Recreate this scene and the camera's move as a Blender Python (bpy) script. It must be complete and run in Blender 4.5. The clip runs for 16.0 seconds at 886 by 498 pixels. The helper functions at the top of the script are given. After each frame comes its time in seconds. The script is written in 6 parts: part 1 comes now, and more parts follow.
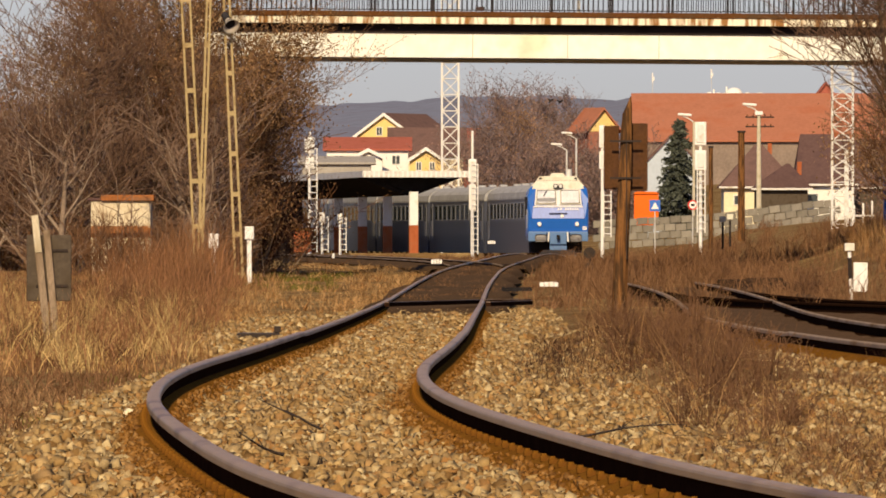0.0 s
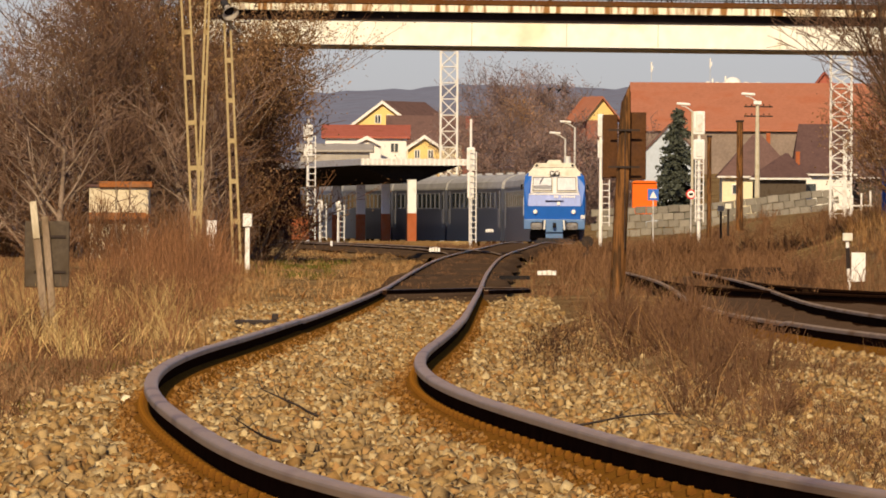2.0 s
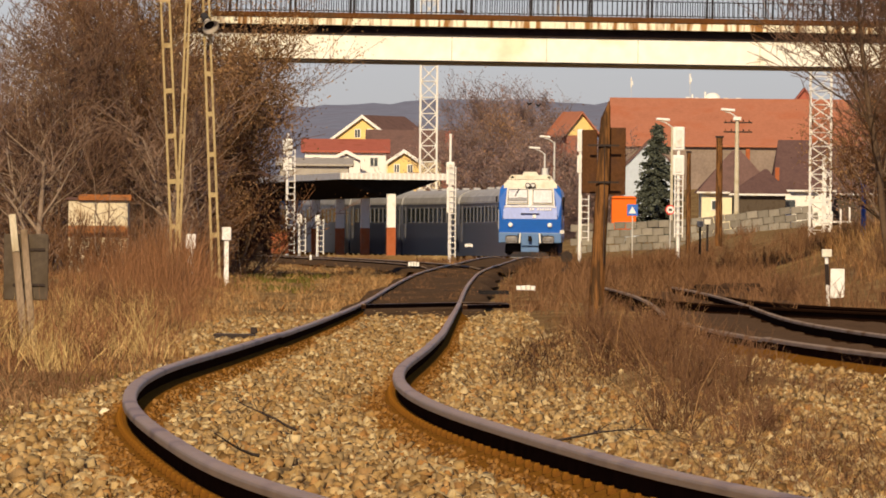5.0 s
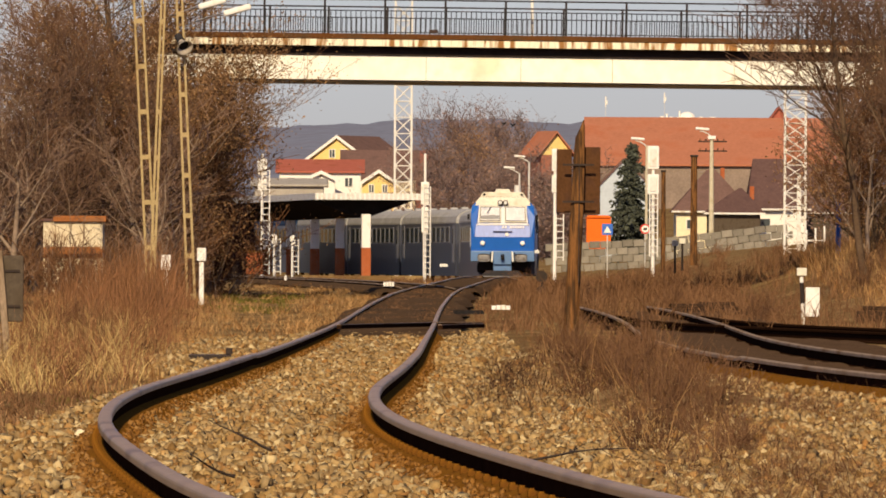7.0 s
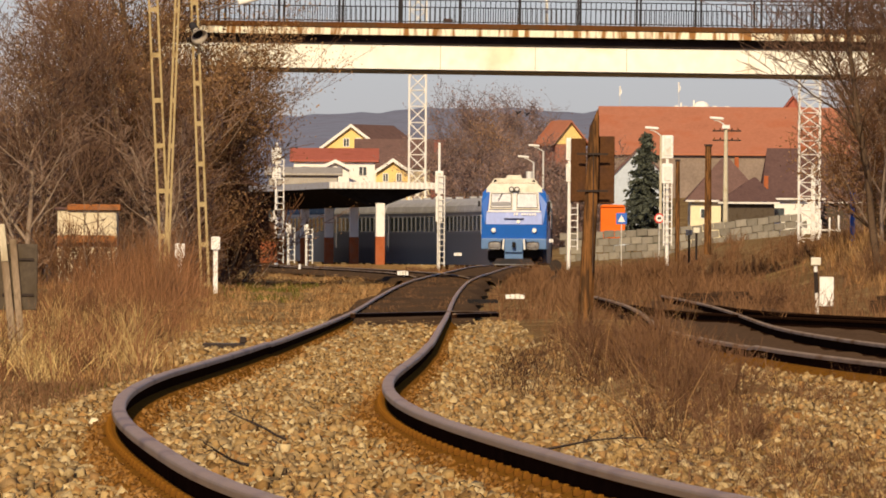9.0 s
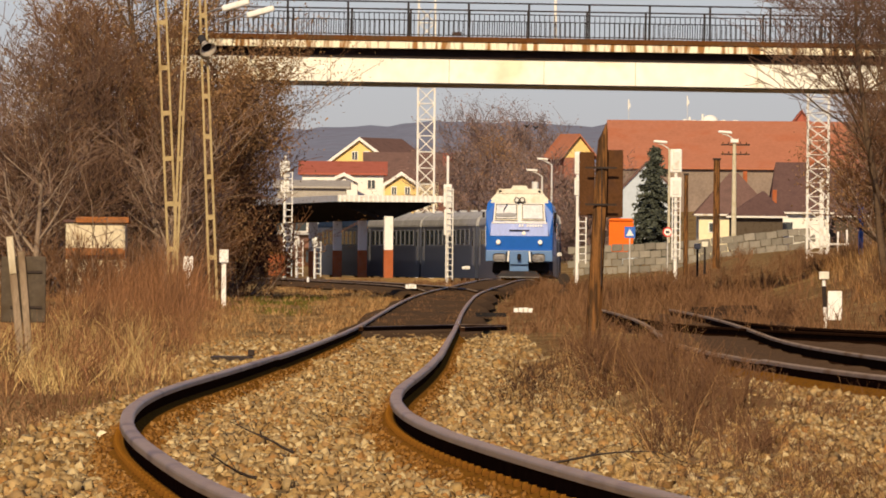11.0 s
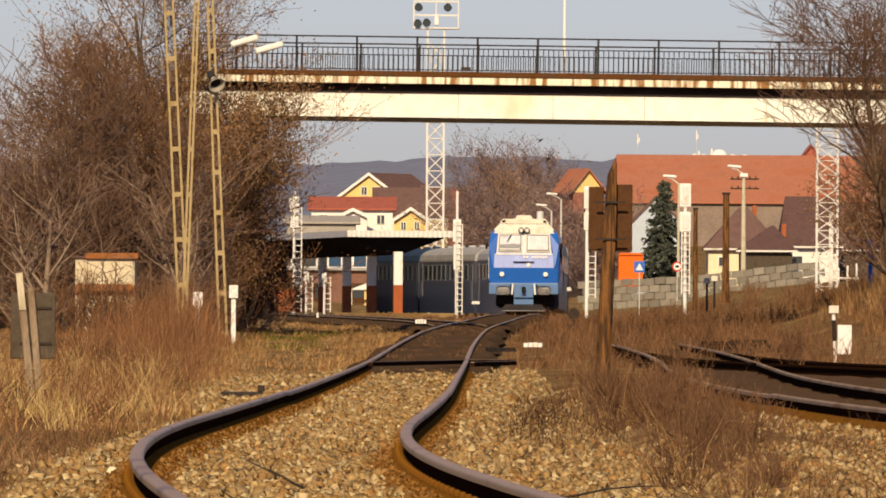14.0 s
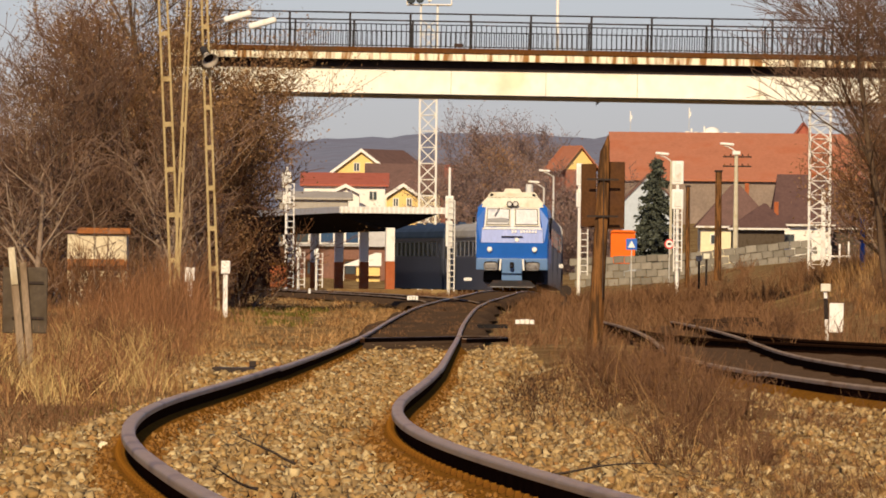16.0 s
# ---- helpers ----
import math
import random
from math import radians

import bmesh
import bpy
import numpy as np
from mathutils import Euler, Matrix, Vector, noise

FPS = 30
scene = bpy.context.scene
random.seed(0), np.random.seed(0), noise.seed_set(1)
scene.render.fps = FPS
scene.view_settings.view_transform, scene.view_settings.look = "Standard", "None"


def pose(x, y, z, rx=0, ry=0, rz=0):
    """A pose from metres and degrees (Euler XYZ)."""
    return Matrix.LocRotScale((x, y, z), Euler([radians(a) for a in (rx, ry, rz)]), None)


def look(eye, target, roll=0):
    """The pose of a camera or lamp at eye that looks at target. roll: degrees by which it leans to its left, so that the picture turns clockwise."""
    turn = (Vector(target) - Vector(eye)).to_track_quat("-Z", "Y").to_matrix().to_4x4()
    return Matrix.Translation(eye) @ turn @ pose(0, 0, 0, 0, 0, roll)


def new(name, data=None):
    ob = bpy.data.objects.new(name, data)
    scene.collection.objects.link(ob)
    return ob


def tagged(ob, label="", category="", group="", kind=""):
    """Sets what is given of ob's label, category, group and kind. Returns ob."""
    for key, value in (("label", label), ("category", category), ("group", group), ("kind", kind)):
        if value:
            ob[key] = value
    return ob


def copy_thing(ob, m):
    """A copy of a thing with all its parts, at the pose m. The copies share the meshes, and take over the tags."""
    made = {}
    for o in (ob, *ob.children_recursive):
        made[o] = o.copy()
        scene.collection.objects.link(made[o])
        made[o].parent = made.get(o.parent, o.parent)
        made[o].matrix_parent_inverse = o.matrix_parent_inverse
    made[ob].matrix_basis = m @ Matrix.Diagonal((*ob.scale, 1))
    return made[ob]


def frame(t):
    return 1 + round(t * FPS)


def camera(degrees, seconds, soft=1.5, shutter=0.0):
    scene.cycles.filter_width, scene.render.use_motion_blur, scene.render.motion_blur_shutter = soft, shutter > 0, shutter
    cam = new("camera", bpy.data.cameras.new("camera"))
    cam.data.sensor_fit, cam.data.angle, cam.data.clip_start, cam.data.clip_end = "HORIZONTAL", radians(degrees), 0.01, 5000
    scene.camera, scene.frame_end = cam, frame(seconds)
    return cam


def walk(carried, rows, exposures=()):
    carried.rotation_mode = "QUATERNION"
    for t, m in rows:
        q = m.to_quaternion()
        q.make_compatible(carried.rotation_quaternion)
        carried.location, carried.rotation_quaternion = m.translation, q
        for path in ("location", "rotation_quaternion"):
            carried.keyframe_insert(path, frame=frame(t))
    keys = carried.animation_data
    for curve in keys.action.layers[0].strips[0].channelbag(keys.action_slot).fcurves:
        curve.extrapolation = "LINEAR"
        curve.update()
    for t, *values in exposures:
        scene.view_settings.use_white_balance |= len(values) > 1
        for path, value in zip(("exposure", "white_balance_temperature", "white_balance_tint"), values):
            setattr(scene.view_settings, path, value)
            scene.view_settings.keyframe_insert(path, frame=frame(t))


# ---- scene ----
# One long-lens camera held low beside a railway, turning slightly; nothing but its aim changes.
cam = camera(4.726, 16.0, soft=1.8)
EYE = (0.0, 0.0, 0.72)
# seconds, yaw, pitch, lean (degrees)
ROWS = [
    (0.0, -0.0422, 0.0271, 0.000),
    (0.5, -0.0250, 0.0241, 0.099),
    (1.0, 0.0076, -0.0003, 0.183),
    (1.5, -0.0064, -0.0396, 0.423),
    (2.0, -0.0529, -0.0366, 0.276),
    (2.5, -0.0880, -0.0317, 0.291),
    (3.0, -0.0704, 0.0177, 0.306),
    (3.5, -0.1020, 0.0817, 0.429),
    (4.0, -0.1149, 0.0322, 0.474),
    (6.5, -0.2917, 0.1185, 0.512),
    (7.0, -0.2967, 0.1492, 0.317),
    (7.5, -0.2707, 0.0941, 0.452),
    (8.0, -0.2774, 0.0886, 0.547),
    (8.5, -0.2393, 0.0832, 0.471),
    (9.0, -0.2218, 0.0901, 0.390),
    (9.5, -0.2087, 0.1013, 0.463),
    (10.0, -0.1845, 0.1304, 0.469),
    (10.2, -0.1832, 0.1584, 0.505),
    (12.3, -0.1374, 0.1635, 0.470),
    (12.5, -0.1380, 0.2428, 0.373),
    (13.0, -0.1509, 0.2972, 0.230),
    (13.5, -0.1423, 0.3293, 0.225),
    (14.0, -0.1246, 0.3479, 0.345),
    (14.5, -0.1447, 0.2949, 0.470),
    (15.0, -0.1717, 0.2145, 0.563),
    (15.5, -0.1764, 0.2028, 0.615),
    (16.0, -0.1674, 0.2225, 0.600),
]

walk(cam, [(t, pose(*EYE) @ pose(0, 0, 0, 0, 0, yaw) @ pose(0, 0, 0, 90 + pitch) @ pose(0, 0, 0, 0, 0, lean)) for t, yaw, pitch, lean in ROWS])

# ---- light ----
SUN_TO = Vector((-0.11, -0.82, 0.50)).normalized()
world = bpy.data.worlds.new("world")
scene.world = world
world.use_nodes = True
_n = world.node_tree.nodes
_sky = _n.new("ShaderNodeTexSky")
_sky.sky_type, _sky.sun_disc = "NISHITA", False
_sky.sun_elevation = math.asin(SUN_TO.z)
_sky.sun_rotation = math.atan2(SUN_TO.x, SUN_TO.y)
_sky.air_density, _sky.dust_density, _sky.ozone_density = 1.0, 0.6, 2.5
_tint = _n.new("ShaderNodeMix")
_tint.data_type, _tint.blend_type = "RGBA", "MULTIPLY"
_tint.inputs[0].default_value = 1.0
_tint.inputs[7].default_value = (0.75, 0.735, 0.975, 1)
world.node_tree.links.new(_sky.outputs[0], _tint.inputs[6])
world.node_tree.links.new(_tint.outputs[2], _n["Background"].inputs[0])
_n["Background"].inputs[1].default_value = 0.102
_sun = bpy.data.lights.new("sun", "SUN")
_sun.energy, _sun.angle, _sun.color = 5.7, radians(0.5), (1.0, 0.78, 0.48)
_so = new("sun", _sun)
_so.matrix_world = look(tuple(SUN_TO * 50), (0, 0, 0))
scene.view_settings.exposure = 0.0


# ---- materials ----
def material(name, base, rough=0.7, metal=0.0, vary=0.25, size=0.3, bump=0.0, second=None, mix=0.5, islands=0.0, objects=0.0, fine=8.0, stretch=None):
    """Two scales of noise over a base colour; second: a colour that stains it, mix: how much of it."""
    m = bpy.data.materials.new(name)
    m.use_nodes = True
    nt = m.node_tree
    N, L = nt.nodes, nt.links
    bsdf = N["Principled BSDF"]
    bsdf.inputs["Roughness"].default_value = rough
    bsdf.inputs["Metallic"].default_value = metal
    bsdf.inputs["Specular IOR Level"].default_value = 0.5 if rough < 0.5 else (0.15 if metal else 0.0)
    co = N.new("ShaderNodeTexCoord")
    a = N.new("ShaderNodeTexNoise")
    a.inputs["Scale"].default_value, a.inputs["Detail"].default_value = 1.0 / size, 4.0
    b = N.new("ShaderNodeTexNoise")
    b.inputs["Scale"].default_value, b.inputs["Detail"].default_value = fine / size, 3.0
    mp = N.new("ShaderNodeMapping")
    mp.inputs["Scale"].default_value = stretch or (1, 1, 1)
    L.new(co.outputs["Object"], mp.inputs["Vector"])
    for q in (a, b):
        L.new(mp.outputs[0], q.inputs["Vector"])
    add = N.new("ShaderNodeMath")
    add.operation = "MULTIPLY_ADD"
    add.inputs[1].default_value = 0.5
    L.new(b.outputs["Fac"], add.inputs[0])
    half = N.new("ShaderNodeMath")
    half.operation = "MULTIPLY"
    half.inputs[1].default_value = 0.5
    L.new(a.outputs["Fac"], half.inputs[0])
    L.new(half.outputs[0], add.inputs[2])
    ramp = N.new("ShaderNodeMapRange")
    ramp.inputs[1].default_value, ramp.inputs[2].default_value = 0.3, 0.7
    ramp.inputs[3].default_value, ramp.inputs[4].default_value = 1 - vary, 1 + vary
    L.new(add.outputs[0], ramp.inputs[0])
    col = N.new("ShaderNodeMix")
    col.data_type, col.blend_type = "RGBA", "MULTIPLY"
    col.inputs[0].default_value = 1.0
    col.inputs[6].default_value = (*base, 1)
    if second:
        st = N.new("ShaderNodeMapRange")
        lo = 0.62 - 0.3 * mix
        st.inputs[1].default_value, st.inputs[2].default_value = lo, lo + 0.14
        L.new(a.outputs["Fac"], st.inputs[0])
        sm = N.new("ShaderNodeMix")
        sm.data_type = "RGBA"
        sm.inputs[6].default_value, sm.inputs[7].default_value = (*base, 1), (*second, 1)
        L.new(st.outputs[0], sm.inputs[0])
        L.new(sm.outputs[2], col.inputs[6])
    L.new(ramp.outputs[0], col.inputs[7])
    out = col.outputs[2]
    for amount, node, sock in ((islands, "ShaderNodeNewGeometry", "Random Per Island"), (objects, "ShaderNodeObjectInfo", "Random")):
        if amount:
            g = N.new(node)
            r = N.new("ShaderNodeMapRange")
            r.inputs[3].default_value, r.inputs[4].default_value = 1 - amount, 1 + amount
            L.new(g.outputs[sock], r.inputs[0])
            mm = N.new("ShaderNodeMix")
            mm.data_type, mm.blend_type = "RGBA", "MULTIPLY"
            mm.inputs[0].default_value = 1.0
            L.new(out, mm.inputs[6])
            L.new(r.outputs[0], mm.inputs[7])
            out = mm.outputs[2]
    L.new(out, bsdf.inputs["Base Color"])
    if bump:
        bp = N.new("ShaderNodeBump")
        bp.inputs["Strength"].default_value, bp.inputs["Distance"].default_value = 0.6, bump
        L.new(add.outputs[0], bp.inputs["Height"])
        L.new(bp.outputs[0], bsdf.inputs["Normal"])
    return m


def stones_material(name, ramp_cols, rough=0.85):
    """Each stone its own colour out of a ramp, with grain."""
    m = material(name, (0.4, 0.3, 0.2), rough, vary=0.3, size=0.05, bump=0.004)
    nt = m.node_tree
    g = nt.nodes.new("ShaderNodeNewGeometry")
    cr = nt.nodes.new("ShaderNodeValToRGB")
    els = cr.color_ramp.elements
    while len(els) < len(ramp_cols):
        els.new(0.5)
    for i, c in enumerate(ramp_cols):
        els[i].position = i / (len(ramp_cols) - 1)
        els[i].color = (*c, 1)
    nt.links.new(g.outputs["Random Per Island"], cr.inputs[0])
    mul = [q for q in nt.nodes if q.bl_idname == "ShaderNodeMix"][0]
    nt.links.new(cr.outputs[0], mul.inputs[6])
    return m


M = {}
M["earth"] = material("earth", (0.17, 0.105, 0.045), 0.95, vary=0.35, size=1.6, bump=0.008, second=(0.24, 0.165, 0.075), mix=0.5, fine=14)
M["ballast"] = material("ballast", (0.19, 0.125, 0.060), 0.95, vary=0.5, size=0.25, bump=0.03, second=(0.12, 0.07, 0.032), mix=0.4, fine=10)
M["stone"] = stones_material("stone", [(0.13, 0.072, 0.026), (0.26, 0.155, 0.058), (0.33, 0.215, 0.085), (0.22, 0.148, 0.072), (0.42, 0.29, 0.13), (0.28, 0.14, 0.045), (0.25, 0.175, 0.085), (0.52, 0.40, 0.21), (0.17, 0.098, 0.038)])
M["stone_rust"] = stones_material("stone_rust", [(0.17, 0.075, 0.016), (0.24, 0.115, 0.030), (0.12, 0.052, 0.014), (0.28, 0.155, 0.055), (0.20, 0.090, 0.020)])
M["rust"] = material("rust", (0.19, 0.082, 0.012), 0.85, vary=0.35, size=0.12, bump=0.006, second=(0.11, 0.045, 0.009), mix=0.45)
M["rail_worn"] = material("rail_worn", (0.27, 0.20, 0.15), 0.75, 0.0, vary=0.25, size=0.6, second=(0.16, 0.10, 0.06), mix=0.4, stretch=(1, 0.3, 1))
# web colour taken near black to include the shadow under the head
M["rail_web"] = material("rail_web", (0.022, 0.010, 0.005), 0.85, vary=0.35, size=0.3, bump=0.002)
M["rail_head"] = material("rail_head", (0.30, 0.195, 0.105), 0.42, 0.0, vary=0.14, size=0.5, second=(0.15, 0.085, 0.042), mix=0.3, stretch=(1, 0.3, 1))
M["oily"] = material("oily", (0.105, 0.064, 0.037), 0.9, vary=0.45, size=0.4, bump=0.02, second=(0.065, 0.040, 0.024), mix=0.45, fine=10)
M["rail_head"].node_tree.nodes["Principled BSDF"].inputs["Specular IOR Level"].default_value = 0.05
M["sleeper"] = material("sleeper", (0.16, 0.12, 0.08), 0.9, vary=0.4, size=0.2, bump=0.01)
M["concrete"] = material("concrete", (0.50, 0.45, 0.33), 0.85, vary=0.2, size=0.5, bump=0.006, second=(0.36, 0.31, 0.2), mix=0.35)
M["pole_concrete"] = material("pole_concrete", (0.36, 0.275, 0.14), 0.85, vary=0.25, size=0.4, bump=0.006, second=(0.25, 0.18, 0.085), mix=0.35)
M["girder"] = material("girder", (0.80, 0.79, 0.71), 0.7, vary=0.16, size=0.9, bump=0.003, second=(0.68, 0.62, 0.47), mix=0.30, fine=5, stretch=(0.5, 1, 0.45))
M["fascia"] = material("fascia", (0.80, 0.75, 0.58), 0.8, vary=0.2, size=0.16, bump=0.004, second=(0.26, 0.13, 0.045), mix=0.50, stretch=(1, 1, 0.12))
# near black, so the deck carries the overhang's shade in its colour
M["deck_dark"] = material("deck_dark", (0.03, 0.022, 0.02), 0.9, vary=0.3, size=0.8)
M["deck_steel"] = material("deck_steel", (0.105, 0.044, 0.015), 0.75, vary=0.35, size=0.6, bump=0.004, second=(0.07, 0.04, 0.02), mix=0.4)
M["railing"] = material("railing", (0.034, 0.032, 0.034), 0.7, 0.0, vary=0.3, size=0.4, second=(0.055, 0.036, 0.03), mix=0.3)
M["white"] = material("white", (0.72, 0.70, 0.65), 0.55, vary=0.08, size=0.3, second=(0.6, 0.55, 0.45), mix=0.15)
M["galv"] = material("galv", (0.62, 0.60, 0.55), 0.5, 0.3, vary=0.15, size=0.4, second=(0.42, 0.36, 0.28), mix=0.25)
M["wood"] = material("wood", (0.20, 0.092, 0.032), 0.85, vary=0.45, size=0.05, bump=0.008, second=(0.055, 0.030, 0.015), mix=0.66, stretch=(1, 1, 0.10))
M["wood_dull"] = material("wood_dull", (0.27, 0.20, 0.135), 0.85, vary=0.4, size=0.12, bump=0.006, second=(0.15, 0.105, 0.065), mix=0.5, stretch=(1, 1, 0.3))
M["wood_pale"] = material("wood_pale", (0.52, 0.45, 0.32), 0.85, vary=0.3, size=0.10, bump=0.004, second=(0.30, 0.24, 0.15), mix=0.45, stretch=(1, 1, 0.25))
M["board"] = material("board", (0.085, 0.040, 0.018), 0.65, vary=0.3, size=0.25, second=(0.06, 0.03, 0.018), mix=0.4)
M["board_grey"] = material("board_grey", (0.085, 0.066, 0.048), 0.7, vary=0.25, size=0.25, second=(0.06, 0.045, 0.03), mix=0.4)
M["board_dark"] = material("board_dark", (0.040, 0.024, 0.015), 0.85, vary=0.35, size=0.2, bump=0.006, second=(0.025, 0.016, 0.012), mix=0.4)
M["iron"] = material("iron", (0.035, 0.025, 0.02), 0.6, 0.4, vary=0.3, size=0.1)
M["dirt"] = material("dirt", (0.090, 0.057, 0.034), 0.95, vary=0.4, size=0.6, bump=0.006, second=(0.07, 0.042, 0.022), mix=0.45)
M["bark_dark"] = material("bark_dark", (0.10, 0.066, 0.042), 0.9, vary=0.4, size=0.3, bump=0.01)
M["bark"] = material("bark", (0.25, 0.185, 0.135), 0.9, vary=0.4, size=0.3, bump=0.01)
M["twig"] = material("twig", (0.185, 0.120, 0.084), 0.9, vary=0.35, size=0.6)
M["twig_dark"] = material("twig_dark", (0.145, 0.086, 0.056), 0.9, vary=0.4, size=0.6)
M["twig_red"] = material("twig_red", (0.145, 0.072, 0.036), 0.9, vary=0.35, size=0.6)
M["leaf_dry"] = material("leaf_dry", (0.205, 0.120, 0.060), 0.8, vary=0.4, size=0.5, islands=0.5)
# brighter copy of leaf_dry, with sunlight put into the colour
M["leaf_dry_lit"] = material("leaf_dry_lit", (0.28, 0.172, 0.080), 0.8, vary=0.4, size=0.5, islands=0.5)
M["leaf_ochre"] = material("leaf_ochre", (0.30, 0.165, 0.075), 0.8, vary=0.4, size=0.8, islands=0.4)
M["leaf_red"] = material("leaf_red", (0.205, 0.078, 0.042), 0.85, vary=0.4, size=0.4, islands=0.4)
# red-brown leaf darkened to hold the thicket's shade
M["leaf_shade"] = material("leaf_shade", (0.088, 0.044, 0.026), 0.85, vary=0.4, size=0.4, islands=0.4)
M["grass"] = material("grass", (0.30, 0.180, 0.078), 0.85, vary=0.35, size=1.2, islands=0.5, second=(0.14, 0.065, 0.022), mix=0.45)
M["grass_red"] = material("grass_red", (0.136, 0.072, 0.036), 0.85, vary=0.35, size=1.0, islands=0.45)
M["straw"] = material("straw", (0.40, 0.285, 0.12), 0.85, vary=0.3, size=0.8, islands=0.4)
M["weeds"] = material("weeds", (0.205, 0.100, 0.048), 0.85, vary=0.4, size=1.4, islands=0.5, second=(0.10, 0.05, 0.024), mix=0.5)
M["brush_red"] = material("brush_red", (0.12, 0.062, 0.032), 0.9, vary=0.35, size=0.8, islands=0.45)
M["brush_dark"] = material("brush_dark", (0.055, 0.030, 0.018), 0.9, vary=0.4, size=0.6, islands=0.4)
M["grass_green"] = material("grass_green", (0.10, 0.09, 0.02), 0.85, vary=0.3, size=0.6, islands=0.3)
M["blue"] = material("blue", (0.010, 0.098, 0.40), 0.35, vary=0.1, size=1.0)
M["blue_light"] = material("blue_light", (0.075, 0.155, 0.31), 0.4, vary=0.12, size=0.6)
# the front panel's reflection is put into this pale lilac blue
M["lavender"] = material("lavender", (0.16, 0.225, 0.52), 0.35, vary=0.15, size=0.8, second=(0.27, 0.32, 0.60), mix=0.35, stretch=(1, 1, 0.3))
M["cream"] = material("cream", (0.64, 0.60, 0.49), 0.5, vary=0.18, size=0.7, second=(0.48, 0.42, 0.31), mix=0.38)
# frame grey set between the sunlit and the shaded look of the coaches
M["coach_grey"] = material("coach_grey", (0.125, 0.125, 0.142), 0.45, vary=0.12, size=1.5)
M["coach_blue"] = material("coach_blue", (0.016, 0.02, 0.038), 0.4, vary=0.15, size=1.5)
M["coach_band"] = material("coach_band", (0.04, 0.045, 0.068), 0.4, vary=0.12, size=1.5)
M["coach_roof"] = material("coach_roof", (0.33, 0.325, 0.32), 0.6, vary=0.2, size=1.5)
# roof colour with the station's shade put into it
M["coach_roof_shade"] = material("coach_roof_shade", (0.035, 0.055, 0.10), 0.55, vary=0.2, size=1.5)
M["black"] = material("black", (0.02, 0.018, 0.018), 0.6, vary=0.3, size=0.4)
M["glass"] = material("glass", (0.05, 0.06, 0.065), 0.08, vary=0.1, size=1.0)
# pale base colour stands for the sky mirrored in the windscreen
M["windscreen"] = material("windscreen", (0.62, 0.61, 0.60), 0.12, vary=0.25, size=0.5, second=(0.38, 0.39, 0.42), mix=0.35)
M["steel_worn"] = material("steel_worn", (0.20, 0.19, 0.185), 0.55, 0.3, vary=0.35, size=0.2, second=(0.10, 0.085, 0.075), mix=0.5)
M["glass_pale"] = material("glass_pale", (0.55, 0.54, 0.5), 0.15, vary=0.1, size=0.2)
M["lavender_pale"] = material("lavender_pale", (0.54, 0.54, 0.58), 0.4, vary=0.12, size=0.6, second=(0.34, 0.37, 0.52), mix=0.3)
M["lens"] = material("lens", (0.85, 0.84, 0.78), 0.15, vary=0.05, size=0.2)
M["tiles_orange"] = material("tiles_orange", (0.36, 0.145, 0.085), 0.85, vary=0.14, size=2.0, second=(0.33, 0.12, 0.065), mix=0.3)
M["tiles_red"] = material("tiles_red", (0.34, 0.105, 0.072), 0.85, vary=0.16, size=1.5, second=(0.26, 0.08, 0.05), mix=0.3)
M["tiles_brown"] = material("tiles_brown", (0.105, 0.062, 0.055), 0.85, vary=0.22, size=1.0, second=(0.075, 0.045, 0.042), mix=0.4)
M["tiles_old"] = material("tiles_old", (0.15, 0.09, 0.075), 0.85, vary=0.22, size=1.0, second=(0.11, 0.068, 0.058), mix=0.4)
M["plaster_cream"] = material("plaster_cream", (0.72, 0.63, 0.42), 0.85, vary=0.1, size=1.5)
M["plaster_worn"] = material("plaster_worn", (0.58, 0.50, 0.35), 0.9, vary=0.3, size=0.5, second=(0.36, 0.28, 0.18), mix=0.42)
M["plaster_white"] = material("plaster_white", (0.72, 0.70, 0.64), 0.85, vary=0.1, size=1.5)
M["plaster_yellow"] = material("plaster_yellow", (0.72, 0.52, 0.20), 0.85, vary=0.1, size=1.5)
M["plaster_blue"] = material("plaster_blue", (0.42, 0.47, 0.52), 0.85, vary=0.1, size=1.5)
M["plaster_red"] = material("plaster_red", (0.30, 0.125, 0.085), 0.9, vary=0.2, size=1.0, second=(0.20, 0.11, 0.085), mix=0.4)
M["plaster_brown"] = material("plaster_brown", (0.20, 0.105, 0.075), 0.9, vary=0.25, size=1.2, second=(0.13, 0.08, 0.065), mix=0.4)
M["plaster_grey"] = material("plaster_grey", (0.46, 0.45, 0.44), 0.9, vary=0.15, size=1.5, second=(0.34, 0.33, 0.33), mix=0.3)
M["brick_red"] = material("brick_red", (0.34, 0.10, 0.04), 0.85, vary=0.3, size=0.3, second=(0.26, 0.1, 0.05), mix=0.4)
M["block"] = material("block", (0.20, 0.18, 0.145), 0.9, vary=0.25, size=0.5, objects=0.22, bump=0.01)
M["orange_panel"] = material("orange_panel", (0.72, 0.14, 0.02), 0.5, vary=0.08, size=0.8)
M["sign_blue"] = material("sign_blue", (0.02, 0.11, 0.45), 0.4, vary=0.08, size=0.3)
M["shop_blue"] = material("shop_blue", (0.025, 0.06, 0.12), 0.25, vary=0.2, size=0.6)
M["rust_paint"] = material("rust_paint", (0.30, 0.115, 0.04), 0.8, vary=0.35, size=0.3, second=(0.20, 0.10, 0.05), mix=0.45)
M["sign_red"] = material("sign_red", (0.55, 0.03, 0.02), 0.4, vary=0.08, size=0.3)
